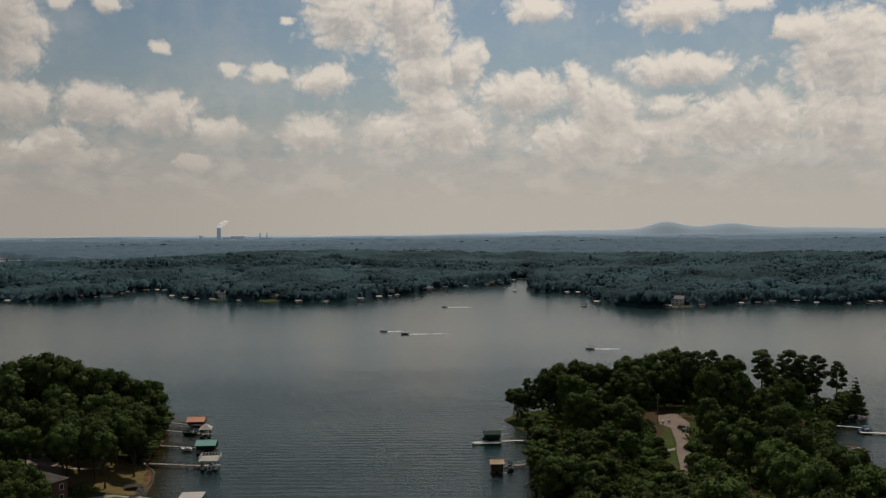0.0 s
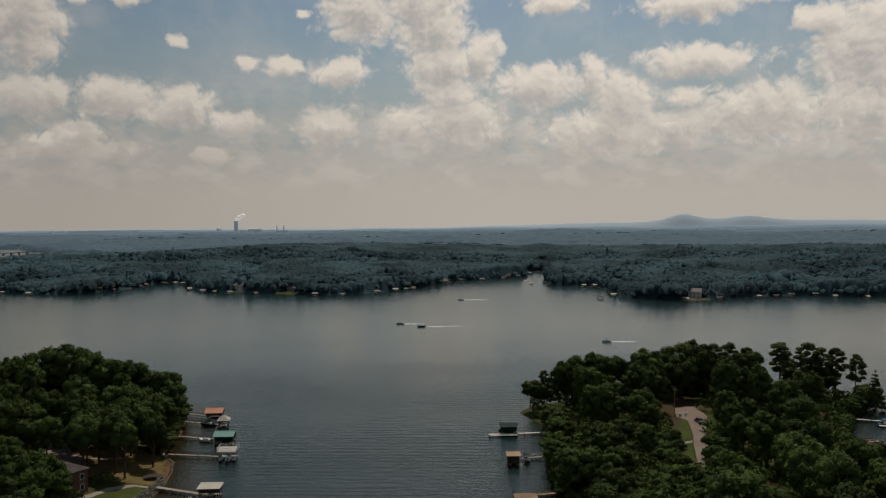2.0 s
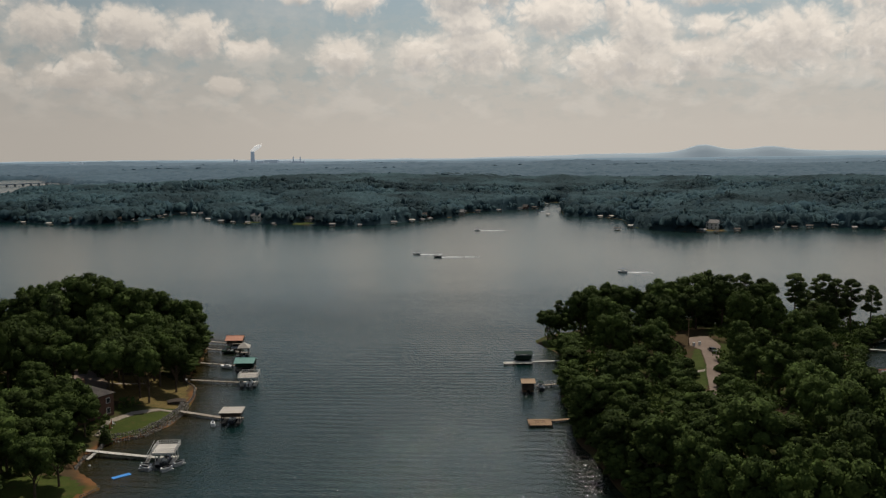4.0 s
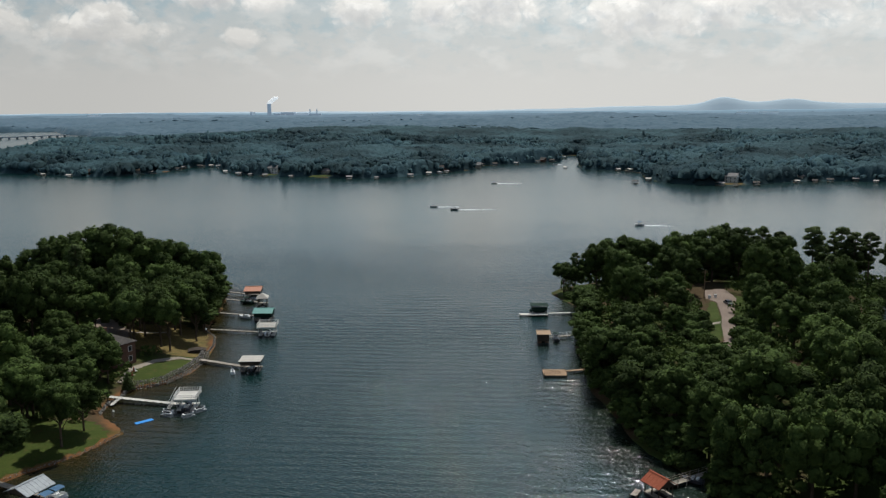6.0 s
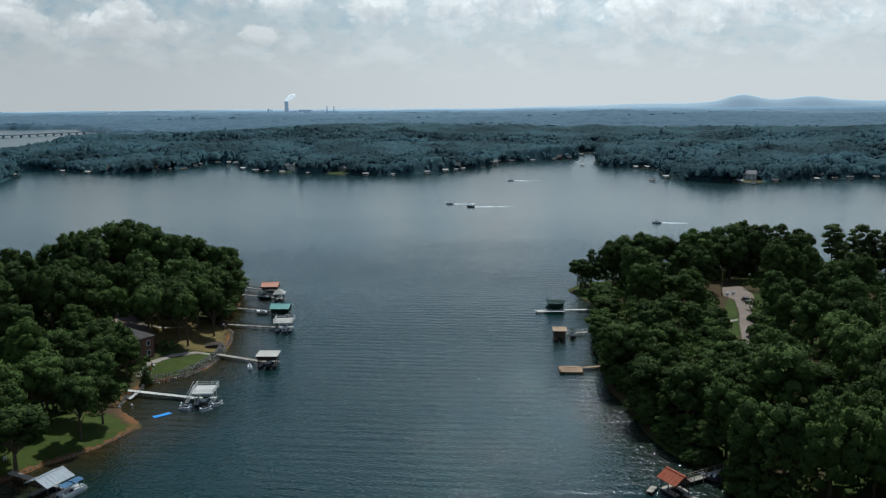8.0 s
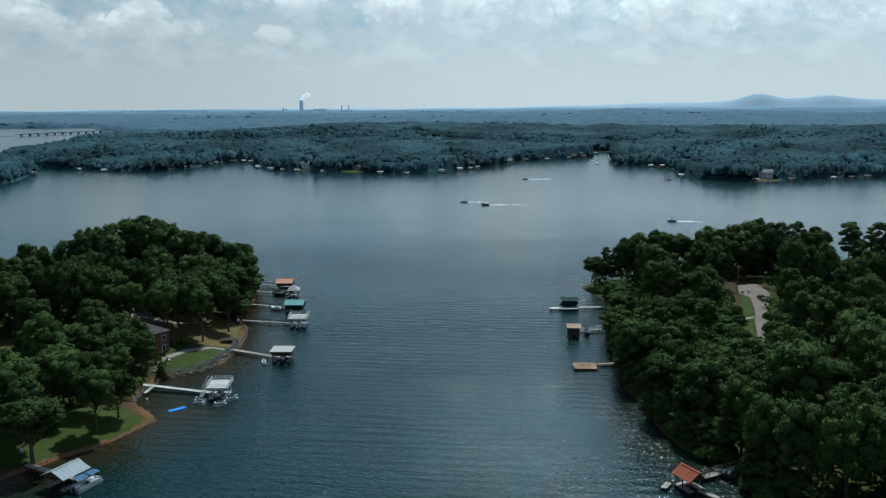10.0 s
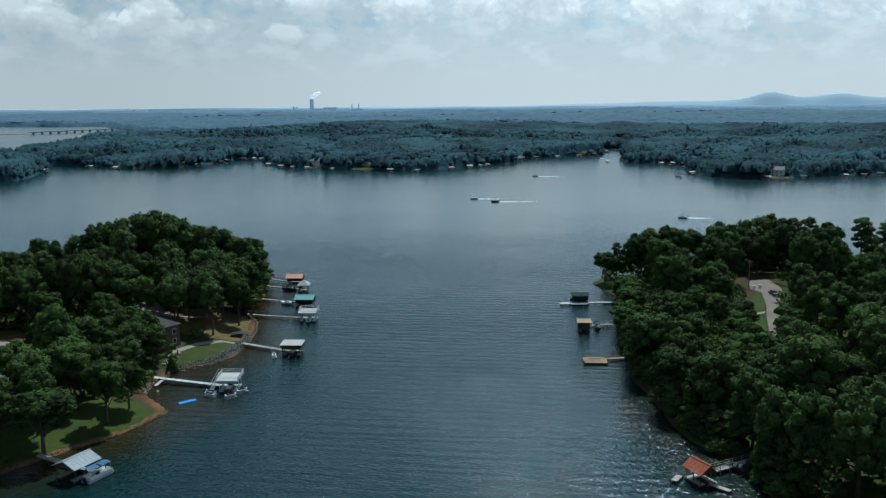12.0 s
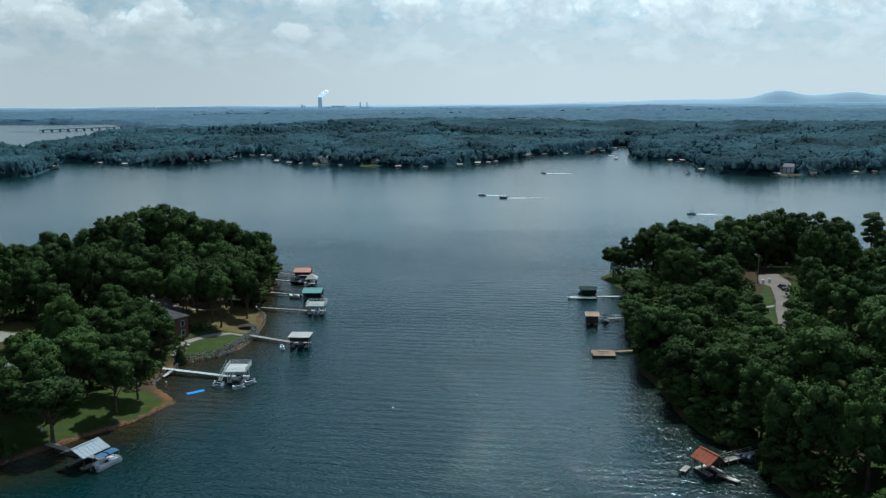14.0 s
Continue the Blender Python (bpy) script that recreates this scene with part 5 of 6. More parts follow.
def jet_ski(at, rz, label="white jet ski on a pale float"):
    t = thing("jet_ski", label, "jet ski", at, rz, "jet skis")
    part("float", Geo().box((0, 0, 0.18), (1.3, 3.1, 0.35), 0, 0.94), GREY_METAL, t, "pale plastic drive-on float")
    g = hull_geo(2.9, 1.05, 0.45, 0.5)
    g.v = [(x, y, z + 0.45) for x, y, z in g.v]
    part("hull", g, GEL, t)
    part("seat", Geo().box((0, -0.45, 1.02), (0.42, 1.3, 0.32), 0, 0.8), FLOAT, t)
    part("bonnet", Geo().box((0, 0.55, 1.0), (0.6, 0.9, 0.35), 0, 0.6), HULL, t)
    part("handlebar", Geo().rod((-0.4, 0.2, 1.35), (0.4, 0.2, 1.35), 0.04, n=5), FLOAT, t)
    return t


# near west shore
boathouse((-87.0, 148.2), 5.2, 5.8, -20, "gable", WHITE_METAL, "boathouse with a white ribbed metal gable roof", 2.7, 1.3, PLANK, DARK_WOOD)
pontoon_boat((-82.7, 147.9, 0), -20, "white pontoon boat with slate blue canopies beside a boathouse", 6.2, 2.2)
gangway((-99, 154.8), (-89.4, 151.2), 1.5, PLANK, "weathered plank walkway with dark posts", None, (1.0, 0.65))
boathouse((-74.8, 200), 4.5, 5.6, 6, "flat", PALE_PLANK, "white double-deck dock with a railed sun deck", 3.2, 0.2, PALE_PLANK, TRIM, True)
stairs((-79.0, 197.8, 0.6), -14, 3.2, 4.2, 0.9, "white staircase up to a dock's sun deck")
gangway((-97, 204.2), (-77.4, 201.4), 1.4, PALE_PLANK, "long pale walkway with low posts", None, (1.3, 0.6), 2.0)
gangway((-93.6, 203.7), (-94.6, 200.4), 1.0, PALE_PLANK, "short pale ramp down to the shallows", None, (1.2, 0.3))
jet_ski((-78.6, 196.4, 0), 70)
jet_ski((-78.2, 194.6, 0), 70)
jet_ski((-71.2, 198.2, 0), -40)
jet_ski((-72.8, 194.4, 0), -50)
motor_boat((-74.8, 199.6, 0.15), 6, "dark speedboat in a covered slip", 5.2, 2.0, HULL)
mat = thing("float_mat", "bright blue foam mat floating on the water", "water mat", (-82.2, 190.6, 0.06), 46)
part("panel", Geo().box((0, -0.36, 0), (4.3, 0.68, 0.12)), BLUE_FOAM, mat)
part("panel", Geo().box((0, 0.36, 0), (4.3, 0.68, 0.12)), BLUE_FOAM, mat)
buoy = thing("buoy", "small white mooring buoy", "buoy", (-92.5, 197, 0))
part("ball", Geo().rod((0, 0, -0.1), (0, 0, 0.15), 0.25, 0.32, 10).rod((0, 0, 0.15), (0, 0, 0.45), 0.32, 0.1, 10), GEL, buoy)
boathouse((-67.6, 231.5), 5.3, 5.2, 4, "flat", OFFWHITE_ROOF, "dock with a flat off-white roof on dark posts", 3.2, 0.2, PLANK, DARK_WOOD, skirt=DARK_WOOD, drop=1.0)
motor_boat((-67.6, 231.6, 0.2), 4, "dark motor boat under a dock roof", 4.8, 1.9, HULL)
gangway((-85, 238.2), (-70.2, 233.0), 1.5, PLANK, "pale brown plank walkway from a stone bank", None, (1.0, 0.65))
jet_ski((-72.2, 228.6, 0), 20, "grey and white jet ski on a float")
boathouse((-72.8, 269.5), 5.2, 5.6, 5, "flat", OFFWHITE_ROOF, "two-level dock with a pale railed upper deck", 3.1, 0.2, PALE_PLANK, TRIM, True)
motor_boat((-72.6, 269.5, 0.2), 5, "white motor boat in a covered slip", 4.8, 1.9, GEL)
gangway((-93, 272.6), (-75.2, 270.6), 1.3, PLANK, "long weathered walkway with posts", DARK_WOOD, (0.9, 0.65), 2.4)
boathouse((-79.2, 289.5), 6.0, 6.4, 4, "gable", TEAL_METAL, "boathouse with a teal metal roof", 2.9, 1.1, PLANK, DARK_WOOD, False, "x", GREEN_CANVAS, 1.3)
gangway((-97, 295.4), (-82, 292.4), 1.2, PLANK, "weathered walkway to a teal boathouse", DARK_WOOD, (0.9, 0.65), 2.4)
motor_boat((-86.6, 291.2, 0.1), 80, "small pale boat tied to a walkway", 4.2, 1.7, GEL)
boathouse((-85.6, 311.5), 3.5, 4.2, 8, "hip", OFFWHITE_ROOF, "small boathouse with a pale pyramid roof", 2.8, 1.7, PLANK, DARK_WOOD)
motor_boat((-92.4, 314, 0.1), 75, "small boat under a grey-green cover", 5.4, 2.2, GREEN_CANVAS, GREEN_CANVAS)
gangway((-102, 317.4), (-87.2, 313.4), 1.2, PLANK, "weathered walkway over the shallows", DARK_WOOD, (0.9, 0.65), 2.4)
boathouse((-92.6, 325), 5.8, 6.4, 6, "gable", ORANGE_ROOF, "boathouse with a rusty orange metal roof", 2.9, 1.2, PLANK, BROWN_WOOD, False, "x", DARK_WOOD, 1.0)
gangway((-106, 331), (-95.4, 327.4), 1.2, PLANK, "weathered walkway to an orange-roofed boathouse", DARK_WOOD, (0.9, 0.65), 2.4)

# near east shore
boathouse((32.0, 156.2), 3.8, 4.3, 32, "gable", RED_ROOF, "boathouse with a rust-red shingle gable roof", 2.5, 1.5, PLANK, DARK_WOOD)
gangway((44, 165.4), (33.8, 159.2), 1.5, PLANK, "grey walkway with rails from a wooded bank", PLANK, (1.0, 0.65), 2.0)
gangway((33.4, 154.6), (36.6, 151.6), 1.1, PLANK, "floating finger dock beside a boathouse", None, (0.45, 0.45), 2.0)
gangway((28.4, 157.6), (27.0, 155.0), 1.2, PLANK, "small grey side dock", None, (0.5, 0.5), 2.0)
motor_boat((39.6, 162.4, 0.1), 60, "small dark boat tied under trees", 4.2, 1.7, HULL)
raft = thing("swim_platform", "low brown plank swim platform with a raised border", "dock", (17.4, 231.2, 0), 2)
for x, y, sx, sy in ((-2.4, 0, 1.6, 5.6), (2.4, 0, 1.6, 5.6), (0, 2.2, 3.2, 1.2), (0, -2.2, 3.2, 1.2)):
    part("deck", Geo().box((x, y, 0.5), (sx, sy, 0.14)), BROWN_WOOD, raft)
    part("float", Geo().box((x, y, 0.2), (sx * 0.9, sy * 0.94, 0.46)), FLOAT, raft)
for k in range(7):
    part("plank", Geo().box((-1.38 + 0.46 * k, 0, 0.42), (0.4, 3.2, 0.1)), BROWN_WOOD, raft)
for x, y in ((-3.1, -2.7), (3.1, -2.7), (-3.1, 2.7), (3.1, 2.7)):
    part("corner_post", Geo().rod((x, y, -0.8), (x, y, 1.2), 0.09, n=6), DARK_WOOD, raft)
gangway((28.5, 234.2), (20.6, 232.6), 1.3, BROWN_WOOD, "brown walkway to a swim platform", None, (0.8, 0.55), 2.4)
boathouse((16.0, 263.6), 3.5, 4.4, 2, "gable", TAN_ROOF, "dark boathouse with a low tan roof", 3.1, 0.7, BROWN_WOOD, DARK_WOOD, False, "x", DARK_WOOD, 2.1)
motor_boat((20.2, 266.2, 0.15), 6, "grey runabout beside a boathouse", 4.6, 1.9, HULL, GREEN_CANVAS)
gangway((29.5, 270.6), (18.4, 268.0), 1.3, PLANK, "weathered walkway with pale posts", TRIM, (0.9, 0.6), 2.6)
gangway((31.5, 301), (9.6, 298.6), 1.4, PALE_PLANK, "long pale low plank dock", None, (0.7, 0.55), 3.0)
gangway((9.8, 297.6), (19.8, 298.2), 1.5, PALE_PLANK, "pale dock platform beside a boat lift", None, (0.52, 0.52), 3.0)
boathouse((16.8, 302.4), 5.4, 4.4, 3, "flat", GREEN_CANVAS, "boat lift under a dark green canvas cover", 2.9, 0.25, PLANK, GREY_METAL, skirt=GREEN_CANVAS, drop=1.5)
motor_boat((16.0, 302.0, 0.5), 93, "boat under a dark green cover on a lift", 5.4, 2.3, GREEN_CANVAS, GREEN_CANVAS)

# far side of the east point
gangway((143, 319.6), (153, 317), 1.2, PALE_PLANK, "pale walkway from a wooded bank", None, (0.9, 0.6))
gangway((149, 310.5), (160, 308), 2.0, PALE_PLANK, "pale floating dock beside a wooded point", None, (0.5, 0.5))
motor_boat((151.5, 312.6, 0), 100, "blue-covered boat at a floating dock", 5.2, 2.1, CANVAS, CANVAS)
boathouse((131, 277), 5.6, 6.0, 12, "flat", DARK_WOOD, "dark open boathouse with a flat deck roof", 3.0, 0.2, PLANK, DARK_WOOD)


def kayak(at, rz, label, material):
    t = thing("kayak", label, "kayak", at, rz, "kayaks on a roof")
    rows = []
    for k in range(9):
        f = k / 8
        w = max(0.03, 0.36 * math.sin(math.pi * f) ** 0.6)
        rows.append([(w * math.cos(a), (f - 0.5) * 3.4, 0.19 + 0.18 * math.sin(a) + 0.12 * (2 * f - 1) ** 2) for a in (0, 0.8, 1.57, 2.34, 3.14, 4.0, 4.71, 5.4)])
    part("hull", Geo().rings(rows), material, t)
    part("cockpit_rim", Geo().box((0, -0.1, 0.38), (0.42, 0.9, 0.05), 0, 0.9), FLOAT, t)


for dy, mat_, label in ((-1.8, RED_ROOF, "red kayak lying on a dark boathouse roof"), (-0.4, GEL, "white kayak lying on a dark boathouse roof"), (1.2, RED_ROOF, "red kayak lying on a dark boathouse roof")):
    kayak((131 - 0.2 * dy, 277 + dy, 3.29), 96, label, mat_)
gangway((121, 281), (128.2, 279.4), 1.2, PLANK, "weathered walkway to a boathouse", None, (0.9, 0.6))
gangway((115, 257.6), (133, 248.6), 1.5, PLANK, "long weathered dock with posts", DARK_WOOD, (0.8, 0.6), 2.4)


# ---- boats under way ----
def wake(at, rz, n, wide, label):
    """Foam left behind a boat: two thin ragged bands that widen and fade out in pieces."""
    r = np.random.RandomState(int(abs(at[0] * 7 + at[1])))
    t = thing("wake", label, "boat wake", at, rz)
    g = Geo()
    for k in range(70):
        f = (k / 70) ** 1.2
        y = -f * n
        if r.uniform() < f * 0.55:
            continue
        for s in (-1, 1):
            x = s * (0.5 + f * wide) + r.uniform(-0.6, 0.6)
            w, l = r.uniform(0.5, 1.1) * (1.2 - 0.7 * f), n / 70 * r.uniform(0.7, 1.6)
            g.add([(x - w, y - l, 0.02), (x + w, y - l * 0.8, 0.02), (x + w * 0.8, y + l, 0.02), (x - w * 0.7, y + l, 0.02),
                   (x - w * 0.5, y - l * 0.6, 0.16), (x + w * 0.5, y - l * 0.5, 0.16), (x + w * 0.4, y + l * 0.6, 0.16), (x - w * 0.4, y + l * 0.6, 0.16)],
                  [(4, 5, 6, 7), (0, 1, 5, 4), (1, 2, 6, 5), (2, 3, 7, 6), (3, 0, 4, 7)])
    part("foam", g, FOAM, t)
    return t


for (x, y), rz, n, label in (((1, 808), 92, 26, "white speedboat under way with a wake"), ((-43, 623), 90, 17, "small white speedboat under way"),
                             ((-27, 606), 94, 30, "dark speedboat under way with a long wake"), ((89, 529), 86, 17, "white speedboat heading along the lake"),
                             ((75, 1057), 100, 6, "small boat near the far inlet")):
    motor_boat((x, y, 0.05), rz, label, 5.2, 2.0, HULL if "dark" in label else GEL, CANVAS if x in (1, 89) else None, "boats on the open lake")
    a = radians(rz)
    wake((x + math.sin(a) * 3.0, y - math.cos(a) * 3.0, 0), rz, n * 0.9, 1.6, "white foam wake behind a speedboat")


# ---- houses ----
def house(at, w, d, rz, wall_mat, roof_mat, label, storeys=1, rise=2.6, roof="gable", chimney=True, windows=True):
    """Walls with openings' frames and panes, eaves, a gable or hip roof. Origin on the ground at its centre."""
    t = thing("house", label, "house", at, rz)
    hw = 2.8 * storeys + 0.4
    th = 0.25
    for s in (-1, 1):
        part("wall", Geo().box((0, s * (d / 2 - th / 2), hw / 2 - 0.5), (w, th, hw + 1)), wall_mat, t)
        part("wall", Geo().box((s * (w / 2 - th / 2), 0, hw / 2 - 0.5), (th, d - 2 * th, hw + 1)), wall_mat, t)
    ow, od, q = w / 2 + 0.5, d / 2 + 0.5, 0.18
    k = od if roof == "hip" else 0.0
    for s in (-1, 1):
        low = [(-ow, s * od, hw), (ow, s * od, hw), (ow - k, 0, hw + rise), (-ow + k, 0, hw + rise)]
        part("roof_slope", Geo().add(low + [(x, y, z + q) for x, y, z in low], [(0, 1, 2, 3), (7, 6, 5, 4), (0, 4, 5, 1), (1, 5, 6, 2), (2, 6, 7, 3), (3, 7, 4, 0)]), roof_mat, t)
        if roof == "hip":
            low = [(s * ow, -od, hw), (s * ow, od, hw), (s * (ow - k), 0, hw + rise)]
            part("roof_slope", Geo().add(low + [(x, y, z + q) for x, y, z in low], [(2, 1, 0), (3, 4, 5), (0, 1, 4, 3), (1, 2, 5, 4), (2, 0, 3, 5)]), roof_mat, t)
        else:
            x = s * (w / 2 - 0.1)
            tri = [(x - 0.1, -d / 2, hw), (x - 0.1, d / 2, hw), (x - 0.1, 0, hw + rise * 0.93)]
            part("gable_wall", Geo().add(tri + [(a + 0.2, b, c) for a, b, c in tri], [(2, 1, 0), (3, 4, 5), (0, 1, 4, 3), (1, 2, 5, 4), (2, 0, 3, 5)]), wall_mat, t)
    part("ceiling_slab", Geo().box((0, 0, hw - 0.1), (w - 0.5, d - 0.5, 0.12)), TRIM, t)
    if chimney:
        part("chimney", Geo().box((w * 0.2, d * 0.12, hw + rise * 0.7), (0.9, 0.9, rise * 1.3)), BRICK, t)
    if windows:
        for st in range(storeys):
            z = 1.5 + 2.8 * st
            for s in (-1, 1):
                n = max(2, int(w / 3.2))
                for i in range(n):
                    x = -w / 2 + w * (i + 0.5) / n
                    win = part("window", Geo().box((x, s * (d / 2 + 0.02), z), (1.3, 0.1, 1.6)), TRIM, t)
                    part("pane", Geo().box((x, s * (d / 2 + 0.06), z), (1.06, 0.06, 1.36)), GLASS, win)
                n = max(2, int(d / 3.6))
                for i in range(n):
                    y = -d / 2 + d * (i + 0.5) / n
                    win = part("window", Geo().box((s * (w / 2 + 0.02), y, z), (0.1, 1.3, 1.6)), TRIM, t)
                    part("pane", Geo().box((s * (w / 2 + 0.06), y, z), (0.06, 1.06, 1.36)), GLASS, win)
    return t


house((-109, 227, zed(-109, 227) - 0.2), 15, 11, 62, BRICK, SHINGLE, "brick house with a dark shingle hip roof among trees", 2, 3.0, "hip")
house((-170, 300, zed(-170, 300)), 14, 9, 12, SIDING, GREY_SHINGLE, "house with a grey roof among treetops", 2, 3.0)
house((-121, 185, zed(-121, 185)), 13, 9, 30, SIDING, GREY_SHINGLE, "pale house half hidden by lawn trees", 1, 2.6)
house((-143, 176, zed(-143, 176)), 12, 9, 10, BRICK, SHINGLE, "brick house hidden among trees", 1, 2.6)


def patio_set(at):
    t = thing("patio_umbrella", "folded dark patio umbrella on a stand", "umbrella", at)
    part("pole", Geo().rod((0, 0, 0), (0, 0, 2.5), 0.04), DARK_WOOD, t)
    part("canopy", Geo().rod((0, 0, 1.0), (0, 0, 2.4), 0.3, 0.06), RED_ROOF, t)
    part("base", Geo().rod((0, 0, 0), (0, 0, 0.12), 0.35), CONCRETE, t)


patio_set((-97.4, 221.5, zed(-97.4, 221.5) + 0.05))
patio_set((-96.8, 219, zed(-96.8, 219) + 0.05))


def garden_chair(at, rz):
    t = thing("garden_chair", "white wooden garden chair on a path", "chair", at, rz, "garden chairs")
    part("seat", Geo().box((0, 0, 0.4), (0.6, 0.6, 0.06)), TRIM, t)
    part("backrest", Geo().box((0, 0.3, 0.78), (0.6, 0.06, 0.75)), TRIM, t)
    for x in (-0.26, 0.26):
        for y in (-0.26, 0.26):
            part("leg", Geo().box((x, y, 0.2), (0.06, 0.06, 0.4)), TRIM, t)


for k, (x, y) in enumerate([(-98.2, 219.8), (-98.0, 218.2), (-97.6, 223.4), (-114, 175), (-115.5, 177.5), (-103, 160)]):
    garden_chair((x, y, zed(x, y) + 0.08), 40 * k)

tz = zed(-88.4, 246.6)
tarp = thing("covered_boat", "flat boat under a dark brown tarp on the yard", "covered boat", (-88.4, 246.6, tz), 18)
part("tarp", arch(5.4, 3.4, 0.7, 0.35), TARP, tarp)
for x in (-2.3, 2.3):
    for y in (-1.4, 1.4):
        part("block", Geo().box((x, y, 0.35), (0.5, 0.5, 0.75)), DARK_WOOD, tarp)
part("hull", Geo().box((0, 0, 0.5), (4.9, 2.9, 0.55), 0, 0.95), TARP, tarp)
urn = thing("garden_lamp", "white globe lamp on a post near the shore", "lamp", (-91.5, 264.5, zed(-91.5, 264.5)))
part("post", Geo().rod((0, 0, 0), (0, 0, 2.2), 0.06), DARK_WOOD, urn)
part("globe", Geo().rod((0, 0, 2.15), (0, 0, 2.45), 0.2, 0.34, 10).rod((0, 0, 2.45), (0, 0, 2.75), 0.34, 0.12, 10), GEL, urn)
pole = thing("utility_pole", "wooden utility pole beside a road", "pole", (73.2, 297, zed(73.2, 297)))
part("shaft", Geo().rod((0, 0, -0.5), (0, 0, 9.5), 0.16, 0.11), BROWN_WOOD, pole)
part("crossarm", Geo().box((0, 0, 8.8), (2.0, 0.12, 0.12)), BROWN_WOOD, pole)


def car(at, rz, label, paint):
    t = thing("car", label, "car", at, rz)
    prof = [(-2.2, 0.35), (-2.25, 0.8), (-1.6, 0.95), (-1.2, 1.42), (0.5, 1.45), (1.1, 0.98), (2.1, 0.82), (2.2, 0.4)]
    body = Geo().rings([[(-0.9, y, min(z, 0.95)) for y, z in prof], [(-0.9, y, min(z, 0.95)) for y, z in prof], [(0.9, y, min(z, 0.95)) for y, z in prof]])
    part("body", body, paint, t)
    cab = [(-1.55, 0.94), (-1.2, 1.42), (0.45, 1.45), (1.05, 0.96)]
    part("cabin", Geo().rings([[(x * (1 if z < 1.2 else 0.85), y, z) for y, z in cab] for x in (-0.82, 0.82)]), GLASS, t)
    part("roof", Geo().box((0, -0.38, 1.46), (1.35, 1.6, 0.05)), paint, t)
    for x in (-0.82, 0.82):
        for y in (-1.35, 1.35):
            wh = part("wheel", Geo().rod((x - 0.11, y, 0.33), (x + 0.11, y, 0.33), 0.33, n=14), RUBBER, t)
            part("rim", Geo().rod((x - 0.12, y, 0.33), (x + 0.12, y, 0.33), 0.19, n=10), GREY_METAL, wh)
    return t


# added car, set on a dark road mark that reads as tree shadow
car((78.0, 283.5, zed(78, 283.5) + 0.12), 190, "dark car added on a pale road over a tree-shadow mark", HULL)
# made-up lidded boxes for two white spots of unknown kind
for x, y in ((74.2, 293.6), (76.2, 293.8)):
    white_box = thing("roadside_bin", "white lidded box placed for a white roadside spot", "bin", (x, y, zed(x, y) + 0.1))
    part("body", Geo().box((0, 0, 0.5), (0.75, 0.7, 1.0), 0, 1.15), GEL, white_box)
    part("lid", Geo().box((0, 0.03, 1.06), (0.9, 0.88, 0.09), 0, 0.9), GEL, white_box)


# ---- stone banks ----
def boulder_mesh(seed, material):
    r = np.random.RandomState(seed)
    v = ICO1V * r.uniform(0.72, 1.15, (len(ICO1V), 1)) * r.uniform(0.75, 1.2, (1, 3))
    return mesh_from_arrays("stone", v, ICO1F, material, False)


ROCKS = [boulder_mesh(70 + k, STONE) for k in range(6)]


def stone_bank(name, label, line, rows, size, count, seed):
    r = random.Random(seed)
    t = thing(name, label, "stone bank", kind="structure")
    seg = [math.hypot(b[0] - a[0], b[1] - a[1]) for a, b in zip(line, line[1:])]
    total = sum(seg)
    for k in range(count):
        s, i = (k + r.uniform(-0.3, 0.3)) / count * total, 0
        s = min(max(s, 0.01), total - 0.01)
        while s > seg[i]:
            s -= seg[i]
            i += 1
        a, b = line[i], line[i + 1]
        f = s / seg[i]
        nx, ny = -(b[1] - a[1]) / seg[i], (b[0] - a[0]) / seg[i]
        row = k % len(rows)
        off, z = rows[row]
        sc = size * r.uniform(0.7, 1.3)
        ob = new("stone", ROCKS[r.randrange(6)])
        ob.parent = t
        ob.matrix_basis = Matrix.LocRotScale((a[0] + (b[0] - a[0]) * f + nx * (off + r.uniform(-0.15, 0.15)), a[1] + (b[1] - a[1]) * f + ny * (off + r.uniform(-0.15, 0.15)), z + r.uniform(-0.12, 0.12)),
                                             Euler((r.uniform(0, 6), r.uniform(0, 6), r.uniform(0, 6))), (sc, sc, sc * 0.8))


# ---- the far shore ----
FAR_DOCKS = [(-579, 956), (-501, 851), (-522, 948), (-442, 888), (-359, 980), (-325, 1022), (-292, 940), (-268, 908), (-254, 903), (-236, 893),
    (-206, 882), (-143, 862), (-116, 865), (-84, 888), (-67, 912), (-57, 926), (-50, 938), (-14, 1040), (2, 1050), (28, 1066), (55, 1090), (75, 1112),
    (82, 1001), (136, 962), (147, 955), (131, 815), (148, 841), (203, 791), (214, 784)]
FAR_DOCKS_EAST = [(236, 797), (279, 820), (296, 822), (312, 828), (338, 836), (350, 820), (374, 808), (400, 818), (412, 826), (-350, 1028), (-338, 1034),
    (-362, 1004), (-370, 930), (-348, 1030), (-480, 908), (-540, 950), (95, 1180), (116, 1200)]
